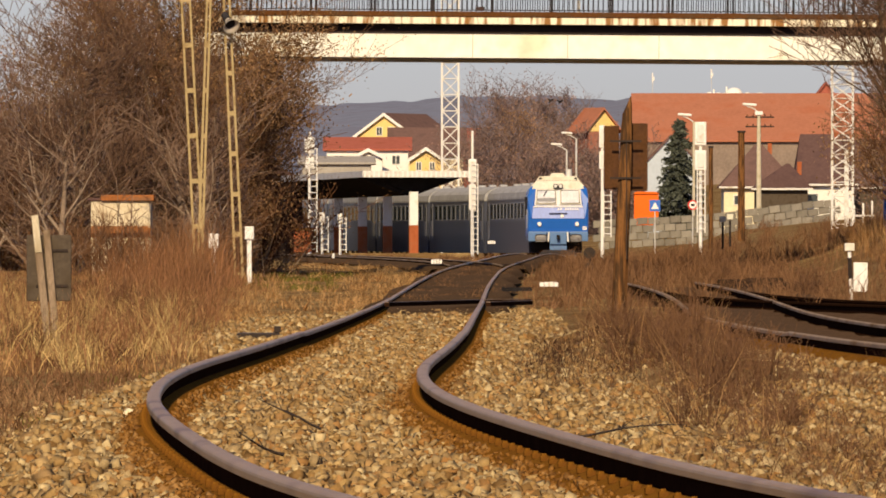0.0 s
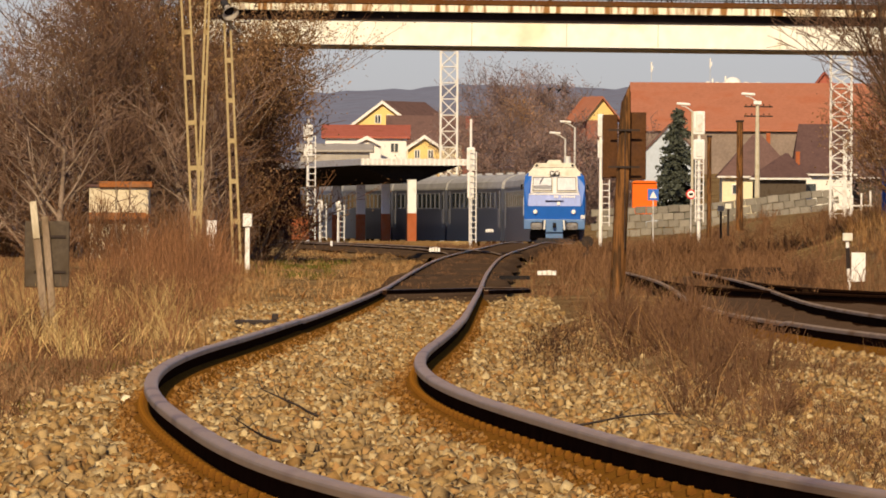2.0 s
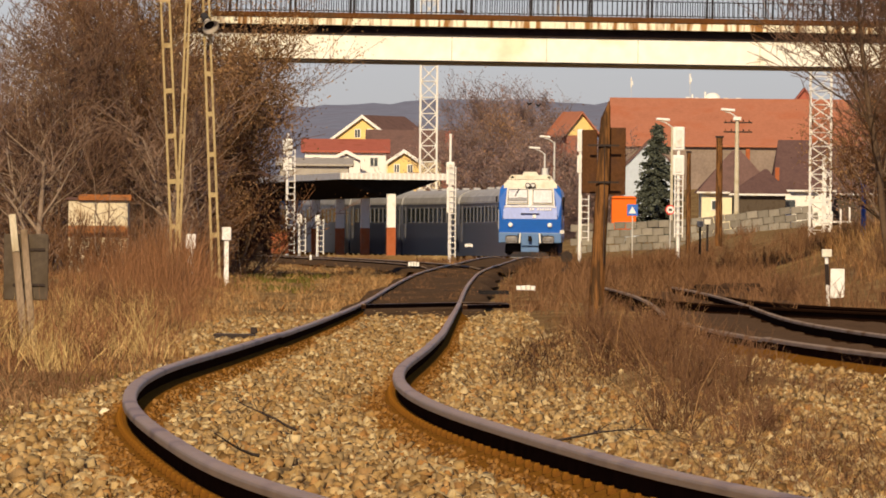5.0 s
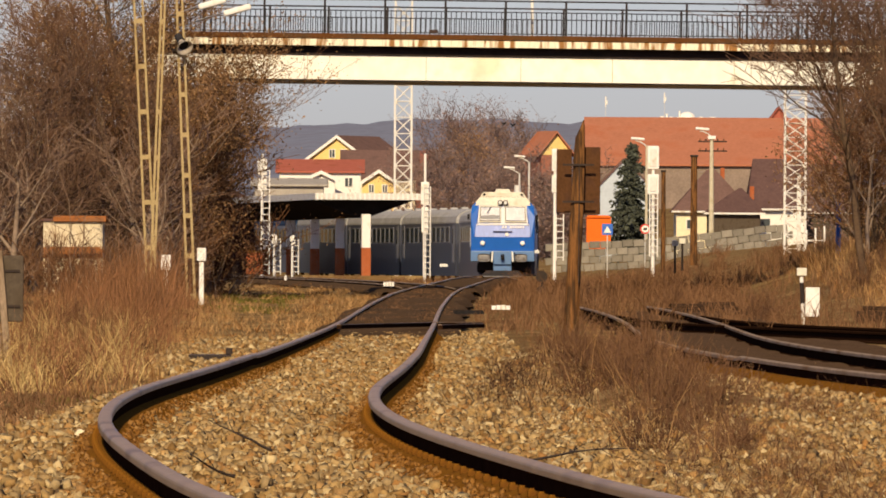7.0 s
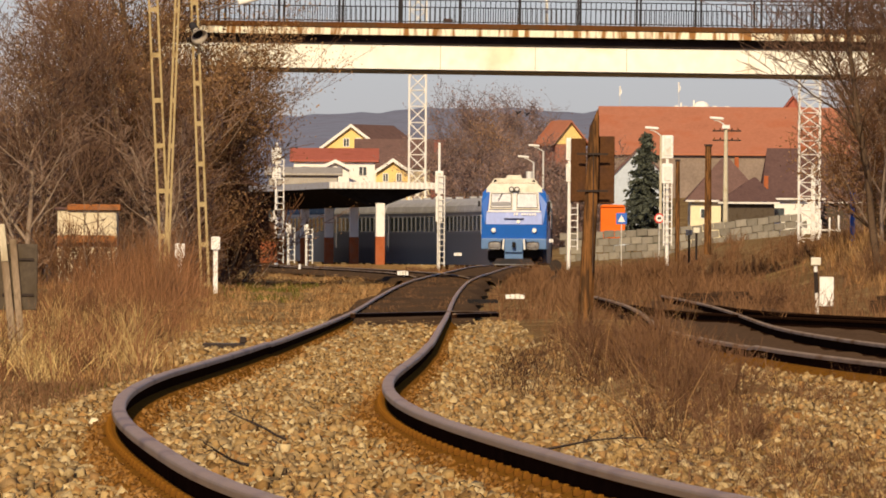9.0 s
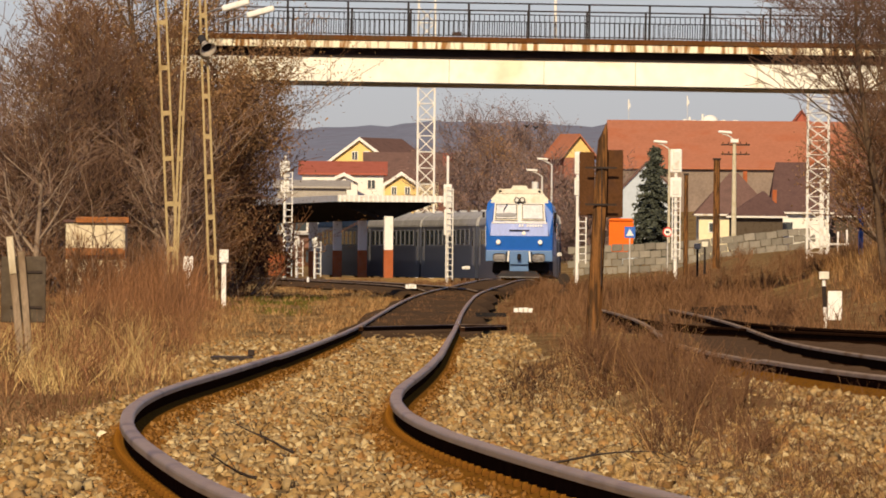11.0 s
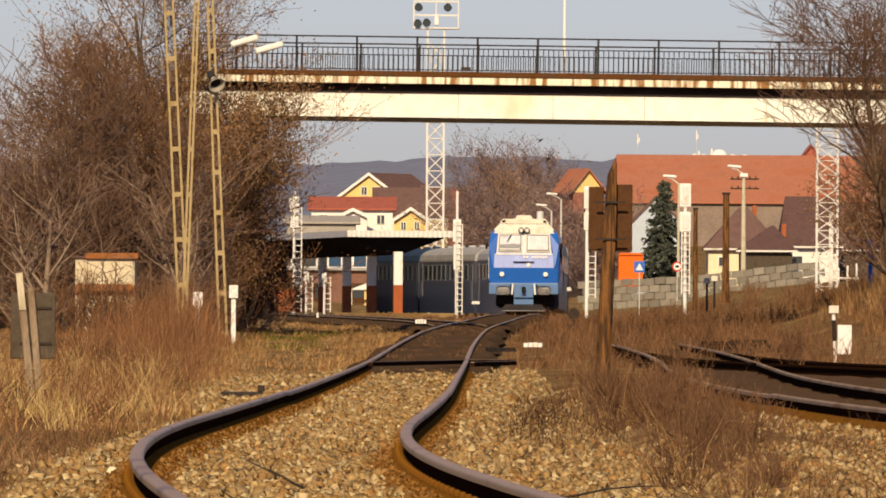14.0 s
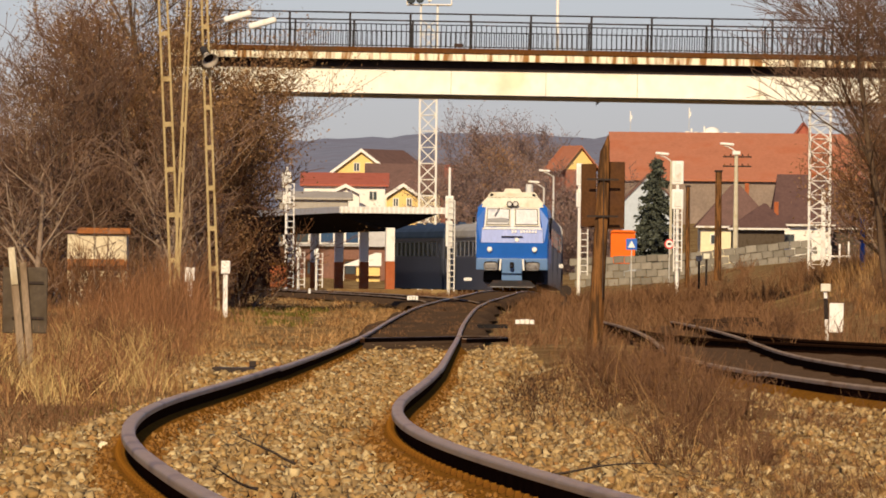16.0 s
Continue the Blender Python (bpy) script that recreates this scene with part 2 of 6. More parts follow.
M["conifer"] = material("conifer", (0.074, 0.082, 0.062), 0.8, vary=0.4, size=0.5, islands=0.4)
# far twigs and leaves are paled in colour to stand for haze
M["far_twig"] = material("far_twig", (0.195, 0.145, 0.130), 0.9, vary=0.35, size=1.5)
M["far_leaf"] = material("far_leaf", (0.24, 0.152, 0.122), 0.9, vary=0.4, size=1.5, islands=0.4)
M["shrub"] = material("shrub", (0.16, 0.085, 0.045), 0.9, vary=0.35, size=0.3)
M["horn"] = material("horn", (0.34, 0.30, 0.25), 0.6, vary=0.2, size=0.3)
M["plaster_dull"] = material("plaster_dull", (0.22, 0.17, 0.135), 0.9, vary=0.25, size=1.5)
# distance haze is put into the ridge's blue-grey colour
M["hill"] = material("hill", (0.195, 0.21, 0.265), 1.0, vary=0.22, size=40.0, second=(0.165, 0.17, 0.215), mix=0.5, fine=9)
M["asphalt_roof"] = material("asphalt_roof", (0.34, 0.31, 0.27), 0.9, vary=0.2, size=0.8)


# ---- builders ----
def mesh_of(name, verts, faces, mat, smooth=False):
    me = bpy.data.meshes.new(name)
    me.from_pydata(verts, [], faces)
    me.update()
    for q in (mat if isinstance(mat, (list, tuple)) else [mat]):
        me.materials.append(q)
    if smooth:
        me.polygons.foreach_set("use_smooth", [True] * len(me.polygons))
    return me


def array_mesh(name, co, tri, mat, smooth=False):
    """A mesh out of numpy arrays of places and of triangles."""
    me = bpy.data.meshes.new(name)
    co = np.ascontiguousarray(co, dtype=np.float32)
    tri = np.ascontiguousarray(tri, dtype=np.int32)
    me.vertices.add(len(co))
    me.vertices.foreach_set("co", co.ravel())
    k = tri.shape[1]
    me.loops.add(tri.size)
    me.loops.foreach_set("vertex_index", tri.ravel())
    me.polygons.add(len(tri))
    me.polygons.foreach_set("loop_start", np.arange(0, tri.size, k, dtype=np.int32))
    if smooth:
        me.polygons.foreach_set("use_smooth", np.ones(len(tri), dtype=bool))
    me.materials.append(mat)
    me.update(calc_edges=True)
    return me


def part(name, bm, mat, parent=None, label="", m=None, smooth=False):
    me = bpy.data.meshes.new(name)
    bmesh.ops.recalc_face_normals(bm, faces=bm.faces)
    bm.to_mesh(me)
    bm.free()
    me.materials.append(M[mat] if isinstance(mat, str) else mat)
    if smooth:
        me.polygons.foreach_set("use_smooth", [True] * len(me.polygons))
    ob = new(name, me)
    if parent is not None:
        ob.parent = parent
    if m is not None:
        ob.matrix_basis = m
    if label:
        tagged(ob, label)
    return ob


def thing(name, m, label, category, group="", kind=""):
    ob = new(name)
    ob.empty_display_size = 0.2
    ob.matrix_basis = m
    return tagged(ob, label, category, group, kind)


def box(bm, x0, x1, y0, y1, z0, z1, bevel=0.0):
    g = bmesh.ops.create_cube(bm, size=1.0, matrix=Matrix.Translation(((x0 + x1) / 2, (y0 + y1) / 2, (z0 + z1) / 2)) @ Matrix.Diagonal((abs(x1 - x0), abs(y1 - y0), abs(z1 - z0), 1)))
    if bevel:
        es = list({e for v in g["verts"] for e in v.link_edges})
        bmesh.ops.bevel(bm, geom=es, offset=bevel, segments=2, profile=0.5, affect="EDGES")
    return bm


def bx(x0, x1, y0, y1, z0, z1, bevel=0.0):
    return box(bmesh.new(), x0, x1, y0, y1, z0, z1, bevel)


def rod(bm, a, b, r0, r1=None, n=8):
    a, b = Vector(a), Vector(b)
    d = b - a
    q = d.to_track_quat("Z", "Y").to_matrix().to_4x4()
    bmesh.ops.create_cone(bm, cap_ends=True, segments=n, radius1=r0, radius2=r0 if r1 is None else r1, depth=d.length, matrix=Matrix.Translation((a + b) / 2) @ q)
    return bm


def rd(a, b, r0, r1=None, n=8):
    return rod(bmesh.new(), a, b, r0, r1, n)


def prism(bm, outline, y0, y1):
    """An outline in x, z pulled along y."""
    lo = [bm.verts.new((x, y0, z)) for x, z in outline]
    hi = [bm.verts.new((x, y1, z)) for x, z in outline]
    n = len(outline)
    bm.faces.new(lo)
    bm.faces.new(hi[::-1])
    for i in range(n):
        bm.faces.new((lo[i], hi[i], hi[(i + 1) % n], lo[(i + 1) % n]))
    return bm


def smooth01(v):
    v = np.clip(v, 0.0, 1.0)
    return v * v * (3 - 2 * v)


# ---- the line of the tracks ----
def spline(pts):
    """A natural cubic through points (distance ahead, value)."""
    px = np.array([p[0] for p in pts], float)
    py = np.array([p[1] for p in pts], float)
    n = len(px)
    h = np.diff(px)
    A, r = np.eye(n), np.zeros(n)
    for i in range(1, n - 1):
        A[i, i - 1], A[i, i], A[i, i + 1] = h[i - 1], 2 * (h[i - 1] + h[i]), h[i]
        r[i] = 6 * ((py[i + 1] - py[i]) / h[i] - (py[i] - py[i - 1]) / h[i - 1])
    c = np.linalg.solve(A, r)

    def at(v):
        v = np.asarray(v, float)
        i = np.clip(np.searchsorted(px, v) - 1, 0, n - 2)
        a, b, hh = px[i + 1] - v, v - px[i], h[i]
        return (c[i] * a ** 3 + c[i + 1] * b ** 3) / (6 * hh) + (py[i] / hh - c[i] * hh / 6) * a + (py[i + 1] / hh - c[i + 1] * hh / 6) * b
    return at


MAIN = spline([(0, 5.6), (18, 2.55), (31.5, 0.55), (42, -0.17), (52, -0.60), (62, -0.81), (70, -0.82), (79, -0.72), (97, -0.52), (113, -0.40), (137, -0.24), (169, -0.01), (206, 0.26), (243, 0.61), (293, 1.16), (380, 2.65), (430, 3.62), (463, 4.33), (495, 5.02), (522, 5.62), (540, 6.02), (555, 6.32), (575, 6.05), (595, 4.10), (620, 0.90), (660, -4.30), (700, -9.50), (900, -35.0)])
RIGHT = spline([(40, 8.9), (60, 6.2), (84, 4.45), (100, 4.06), (117, 3.95), (130, 3.99), (160, 4.42), (180, 4.68), (198, 4.76), (215, 4.66), (232, 4.35), (260, 3.62), (300, 2.50), (330, 2.1)])
BRANCH = spline([(120, 11.6), (140, 9.1), (150, 7.9), (160, 6.75), (173, 5.45), (186, 4.95), (198, 4.80), (215, 4.70)])
LEFT = spline([(300, 1.22), (340, 0.75), (380, -1.2), (420, -4.6), (470, -9.5), (560, -19.0)])
RISE = spline([(0, 0.0), (80, 0.0), (170, 0.0), (206, 0.10), (243, 0.23), (293, 0.36), (380, 0.58), (463, 0.75), (510, 0.64), (553, 0.49), (700, 0.75), (900, 1.2), (1000, 1.5)])


def rise(y):
    return np.where(np.asarray(y) < 100, 0.0, RISE(np.clip(y, 0, 1000)))


def ground_z(x, y):
    """Height of the earth, seen as one sheet to the horizon."""
    x, y = np.asarray(x, float), np.asarray(y, float)
    z = rise(y) - 0.30
    z = z + 1.55 * smooth01((x - 7.5 - 0.004 * y) / 7.0) * smooth01((y - 170) / 150) + 0.9 * smooth01((x - 12) / 12) * smooth01((y - 430) / 150)
    z = z + 0.12 * smooth01((-x - 3.2) / 4.0) * smooth01((y - 90) / 120)
    z = z + 0.22 * smooth01((x - 1.0) / 0.8) * smooth01((3.2 - x) / 0.8) * smooth01((y - 50) / 30) * smooth01((170 - y) / 40)
    z = z + np.interp(y, [0, 690, 900, 1300, 2500, 4200], [0, 0, 3.8, 8.5, 14.0, 16.0])
    return z


def wobble(x, y, amount, size):
    return amount * (np.sin(x / size * 2.1 + 1.3 * np.sin(y / size)) + np.sin(y / size * 1.7 + 1.1 * np.sin(x / size * 1.9)) + 0.5 * np.sin((x + y) / size * 4.3) + 0.5 * np.sin((x - 1.3 * y) / size * 5.1)) / 2


def sheet(name, xs, ys, zf, mat):
    gx, gy = np.meshgrid(xs, ys)
    gz = zf(gx, gy)
    co = np.stack([gx, gy, gz], -1).reshape(-1, 3)
    nx, ny = len(xs), len(ys)
    i = (np.arange(ny - 1)[:, None] * nx + np.arange(nx - 1)[None]).ravel()
    return new(name, array_mesh(name, co, np.stack([i, i + 1, i + 1 + nx, i + nx], -1), mat, True))


gxs = np.concatenate([np.linspace(-900, -60, 15), np.linspace(-50, -8, 22), np.arange(-7.5, 10, 0.25), np.linspace(10.5, 50, 40), np.linspace(60, 900, 15)])
gys = np.concatenate([np.linspace(-120, 16, 12), np.arange(18, 140, 0.6), np.arange(141, 330, 2.5), np.linspace(334, 760, 60), np.linspace(790, 4800, 40)])
ground = sheet("ground", gxs, gys, lambda x, y: ground_z(x, y) + wobble(x, y, 0.025, 0.9) * (np.abs(y) < 330) + wobble(x, y, 0.04, 5.0) - 0.03 * (np.abs(x - MAIN(np.clip(y, 0, 900))) < 1.6), M["earth"])
tagged(ground, "brown winter earth with matted dry grass beside the railway", "ground", kind="structure")


def ballast_bed(name, line, y0, y1, left, right, step, label, lift=0.0):
    """A bed of crushed stone under a track, with sloping shoulders."""
    ys = np.arange(y0, y1, step)
    offs = np.linspace(0, 1, 34)
    gy, go = np.meshgrid(ys, offs, indexing="ij")
    lo, hi = left(gy), right(gy)
    o = lo + (hi - lo) * go
    x = line(gy) + o
    edge = np.minimum(go, 1 - go) * 10
    z = rise(gy) + (lift(gy) if callable(lift) else lift) - 0.195 - 0.16 * (1 - smooth01(edge * 1.4)) + wobble(x, gy, 0.016, 0.35)
    co = np.stack([x, gy, z], -1).reshape(-1, 3)
    n = len(offs)
    i = (np.arange(len(ys) - 1)[:, None] * n + np.arange(n - 1)[None]).ravel()
    ob = new(name, array_mesh(name, co, np.stack([i, i + 1, i + 1 + n, i + n], -1), M["ballast"], True))
    return tagged(ob, label, "ballast", kind="structure")


def wide(y):
    return 1.75 + 2.5 * smooth01((108 - y) / 18)


ballast_bed("ballast_main", MAIN, 16, 172, lambda y: -1.55 + wobble(y, y, 0.10, 3.0), wide, 0.8, "sunlit tan crushed stone ballast between the rails")
ballast_bed("ballast_side", RIGHT, 50, 225, lambda y: -0.86 + 0 * y, lambda y: 2.6 + 0 * y, 1.5, "dark oily ballast under the side track", 0.055).data.materials[0] = M["oily"]
for _b in (ballast_bed("track_dirt", MAIN, 150, 470, lambda y: -1.15 + 0.12 * np.sin(y / 7), lambda y: 1.2 + 0.12 * np.sin(y / 5), 1.5, "trodden brown dirt between the far rails", lambda y: 0.125 * smooth01((y - 152) / 25)), ballast_bed("track_dirt", LEFT, 300, 560, lambda y: -1.5 + 0 * y, lambda y: 1.5 + 0 * y, 3.0, "trodden dirt round the turning track", 0.115)):
    _b.data.materials[0] = M["dirt"]

RAIL = [(-0.036, -0.018), (-0.034, -0.009), (-0.027, -0.003), (-0.013, 0.0), (0.013, 0.0), (0.027, -0.003), (0.034, -0.009), (0.036, -0.018), (0.036, -0.038), (0.010, -0.052), (0.009, -0.132), (0.075, -0.157), (0.075, -0.172), (-0.075, -0.172), (-0.075, -0.157), (-0.009, -0.132), (-0.010, -0.052), (-0.036, -0.038)]


def line_frames(line, ys, off):
    x, z = line(ys), rise(ys)
    dx = np.gradient(x, ys)
    s = np.sqrt(1 + dx * dx)
    nx, ny = 1 / s, -dx / s
    return x + nx * off, ys + ny * off, z, nx, ny


def sweep(name, line, ys, off, profile, mats, parent, heads=0, lift=0.0, label=""):
    """A profile drawn along a track at an offset from its middle; the first faces take the second material."""
    x, y, z, nx, ny = line_frames(line, ys, off)
    k = len(profile)
    co = np.concatenate([np.stack([x + nx * a, y + ny * a, z + b + lift], -1)[:, None] for a, b in profile], 1).reshape(-1, 3)
    faces, which = [], []
    for i in range(len(ys) - 1):
        for j in range(k):
            a, b = i * k + j, i * k + (j + 1) % k
            faces.append((a, b, b + k, a + k))
            which.append(1 if (j < heads or j == k - 1) and heads else 0)
    me = mesh_of(name, co.tolist(), faces, mats)
    me.polygons.foreach_set("material_index", which)
    ob = new(name, me)
    ob.parent = parent
    return tagged(ob, label) if label else ob


def steps(y0, y1):
    fine = np.concatenate([np.arange(0, 130, 0.45), np.arange(130, 200, 1.5), np.arange(200, 1000, 5.0)])
    return fine[(fine >= y0) & (fine <= y1)]


STAIN = [(-0.27, -0.235), (-0.17, -0.180), (-0.075, -0.135), (-0.012, -0.108), (0.012, -0.108), (0.075, -0.135), (0.17, -0.180), (0.27, -0.235)]


def track(name, line, y0, y1, label, stain=(), stain_to=230, head="rail_head"):
    t = thing(name, pose(0, 0, 0), label, "railway track", kind="structure")
    ys = steps(y0, y1)
    for off in (-0.7535, 0.7535):
        sweep("rail", line, ys, off, RAIL, [M["rail_web"], M[head]], t, heads=8, label="rusty steel rail, worn brown head, head shadow painted on the web")
        if off in stain:
            sweep("rust_stain", line, ys[ys < stain_to], off, STAIN, [M["rust"]], t, label="rust-brown dust caked along the rail foot")
    return t


main_track = track("track_main", MAIN, 12, 880, "curving main railway track with rusty brown rails in stone ballast", stain=(-0.7535, 0.7535))
side_track = track("track_side", RIGHT, 42, 224, "side track with dark rails joining behind bushes", stain=(-0.7535,), stain_to=140, head="rail_worn")
track("track_branch", BRANCH, 122, 192, "short branch of dark rails leaving the side track", head="rail_web")
track("track_left", LEFT, 305, 560, "track turning off towards the station platform", head="rail_worn")

# crossing rails of the turnout, seen as one dark bar across the line
turnout = thing("turnout_rails", pose(0, 0, 0), "dark turnout rails crossing the main track", "turnout", kind="structure")


def bar(name, a, b, w, z0, z1, mat, parent, label=""):
    a, b = Vector(a), Vector(b)
    d = (b - a).normalized() * 1.0
    n = Vector((-d.y, d.x, 0)) * w / 2
    bm = bmesh.new()
    lo = [bm.verts.new((p + s * n) + Vector((0, 0, z0))) for p, s in ((a, 1), (a, -1), (b, -1), (b, 1))]
    hi = [bm.verts.new((p + s * n) + Vector((0, 0, z1))) for p, s in ((a, 1), (a, -1), (b, -1), (b, 1))]
    bm.faces.new(lo), bm.faces.new(hi)
    for i in range(4):
        bm.faces.new((lo[i], lo[(i + 1) % 4], hi[(i + 1) % 4], hi[i]))
    return part(name, bm, mat, parent, label)


for a, b in (((-0.72, 160.0, 0), (0.75, 170.0, 0)), ((0.78, 170.2, 0), (1.50, 171.5, 0)), ((0.80, 161.0, 0), (1.48, 166.5, 0))):
    bar("crossing_rail", a, b, 0.07, -0.065, -0.005, "rail_web", turnout, "dark rail of the turnout")
    bar("crossing_rail_head", a, b, 0.06, -0.004, 0.006, "rail_worn", turnout)
for y in (214,):
    bar("switch_rod", (MAIN(y) - 1.0, y, 0), (MAIN(y) + 1.6, y + 0.6, 0), 0.10, float(rise(y)) - 0.15, float(rise(y)) - 0.07, "black", turnout)


# clips that hold the rail foot down, one each side at every sleeper
def clip_mesh():
    bm = bx(-0.016, 0.016, -0.032, 0.032, 0.0, 0.022)
    rod(bm, (0.0, 0, 0.01), (0.0, 0, 0.032), 0.011, n=6)
    me = bpy.data.meshes.new("rail_clip")
    bm.to_mesh(me)
    bm.free()
    me.materials.append(M["rust"])
    return me


_clip = clip_mesh()
for side in (-0.7535, 0.7535):
    for y in np.arange(27, 111, 0.6):
        x, yy, z, nx, ny = line_frames(MAIN, np.array([y, y + 0.3]), side - 0.05)
        o = new("rail_clip", _clip)
        o.parent = main_track
        o.matrix_basis = pose(x[0], yy[0], z[0] - 0.126, 0, 0, math.degrees(math.atan2(ny[0], nx[0])))

# ---- loose stones of the ballast ----
ICO = bmesh.new()
bmesh.ops.create_cube(ICO, size=1.45)
bmesh.ops.triangulate(ICO, faces=ICO.faces)
ICO_V = np.array([v.co[:] for v in ICO.verts])
ICO_F = np.array([[v.index for v in f.verts] for f in ICO.faces])
ICO.free()


def scatter_stones(name, x, y, z, r, rng, mat, label):
    n = len(x)
    ax = rng.normal(size=(n, 4))
    ax /= np.linalg.norm(ax, axis=1)[:, None]
    w, i, j, k = ax.T
    R = np.stack([1 - 2 * (j * j + k * k), 2 * (i * j - k * w), 2 * (i * k + j * w), 2 * (i * j + k * w), 1 - 2 * (i * i + k * k), 2 * (j * k - i * w), 2 * (i * k - j * w), 2 * (j * k + i * w), 1 - 2 * (i * i + j * j)], -1).reshape(n, 3, 3)
    v = ICO_V[None] * (1 + rng.uniform(-0.38, 0.30, size=(n, len(ICO_V), 1)))
    v = v * (r[:, None] * rng.uniform(0.5, 1.4, size=(n, 3)))[:, None]
    v = np.einsum("nab,nvb->nva", R, v)
    v += np.stack([x, y, z], -1)[:, None]
    f = (ICO_F[None] + (np.arange(n) * len(ICO_V))[:, None, None]).reshape(-1, 3)
    ob = new(name, array_mesh(name, v.reshape(-1, 3), f, mat))
    return tagged(ob, label, "gravel", kind="stuff")


rng = np.random.default_rng(4)


def stones_between(n, y0, y1, power, lo, hi, rmin, rmax, line=MAIN, lift=0.0):
    u = rng.uniform(size=n)
    e = 1 - power
    y = (y0 ** e + u * (y1 ** e - y0 ** e)) ** (1 / e)
    o = rng.uniform(size=n)
    a, b = lo(y), hi(y)
    o = a + (b - a) * o
    near = np.minimum(np.abs(o - 0.7535), np.abs(o + 0.7535))
    keep = (near > 0.21) | ((near > 0.15) & (rng.uniform(size=n) < 0.6)) | ((near > 0.10) & (rng.uniform(size=n) < 0.12))
    y, o, near = y[keep], o[keep], near[keep]
    x = line(y) + o
    r = rng.uniform(rmin, rmax, size=len(x))
    z = rise(y) + lift - 0.200 + wobble(x, y, 0.016, 0.35) + r * 0.30
    z -= 0.14 * smooth01((np.abs(o) - 1.30) / 0.3) * (o < 0)
    z = np.maximum(z, ground_z(x, y) + wobble(x, y, 0.025, 0.9) + r * 0.2)
    return x, y, z, r


x, y, z, r = stones_between(70000, 25, 125, 1.6, lambda y: -1.75 + 0 * y, lambda y: np.minimum(wide(y), 4.2) + 0.05, 0.012, 0.030)
scatter_stones("ballast_stones", x, y, z, r, rng, M["stone"], "loose tan and grey crushed stones of the ballast")
x, y, z, r = stones_between(9000, 112, 172, 1.6, lambda y: -3.0 + 0 * y, lambda y: 1.85 + 0 * y, 0.03, 0.05)
scatter_stones("ballast_stones", x, y, z, r, rng, M["stone"], "scattered ballast stones farther along the line")
x, y, z, r = stones_between(8000, 47, 120, 1.4, lambda y: -2.5 + 0 * y, lambda y: -1.1 + 0 * y, 0.016, 0.032, RIGHT, 0.0)
z = z + 0.03 * smooth01((x - RIGHT(y) + 1.36) / 0.12)
scatter_stones("ballast_stones", x, y, z, r, rng, M["stone"], "ballast stones round the side track")
# small stones lying in the rust dust along the near rails
n_ = 15000
u = rng.uniform(size=n_)
y = (26 ** -0.6 + u * (150 ** -0.6 - 26 ** -0.6)) ** (1 / -0.6)
near = rng.uniform(0.085, 0.30, n_)
o = np.where(rng.uniform(size=n_) < 0.5, -0.7535, 0.7535) + np.where(rng.uniform(size=n_) < 0.5, -1, 1) * near
r = rng.uniform(0.006, 0.017, n_)
z = rise(y) + np.interp(near, [0.012, 0.075, 0.17, 0.27], [-0.108, -0.135, -0.180, -0.205]) + r * 0.15
scatter_stones("rusty_stones", MAIN(y) + o, y, z, r, rng, M["stone_rust"], "small rust-coated stones along the rail foot")
# the one pale rock beside the rail
def rock(x, y, z, r, seed):
    g = random.Random(seed)
    bm = bmesh.new()
    bmesh.ops.create_icosphere(bm, subdivisions=2, radius=r)
    for v in bm.verts:
        v.co = Vector((v.co.x * 1.1, v.co.y, v.co.z * 0.95)) * g.uniform(0.84, 1.1)
    t = thing("rock", pose(x, y, z), "single pale rock lying on the ballast", "rock")
    part("stone_body", bm, "plaster_cream", t)
    return t


rock(-1.72, 60.5, -0.18, 0.034, 3)


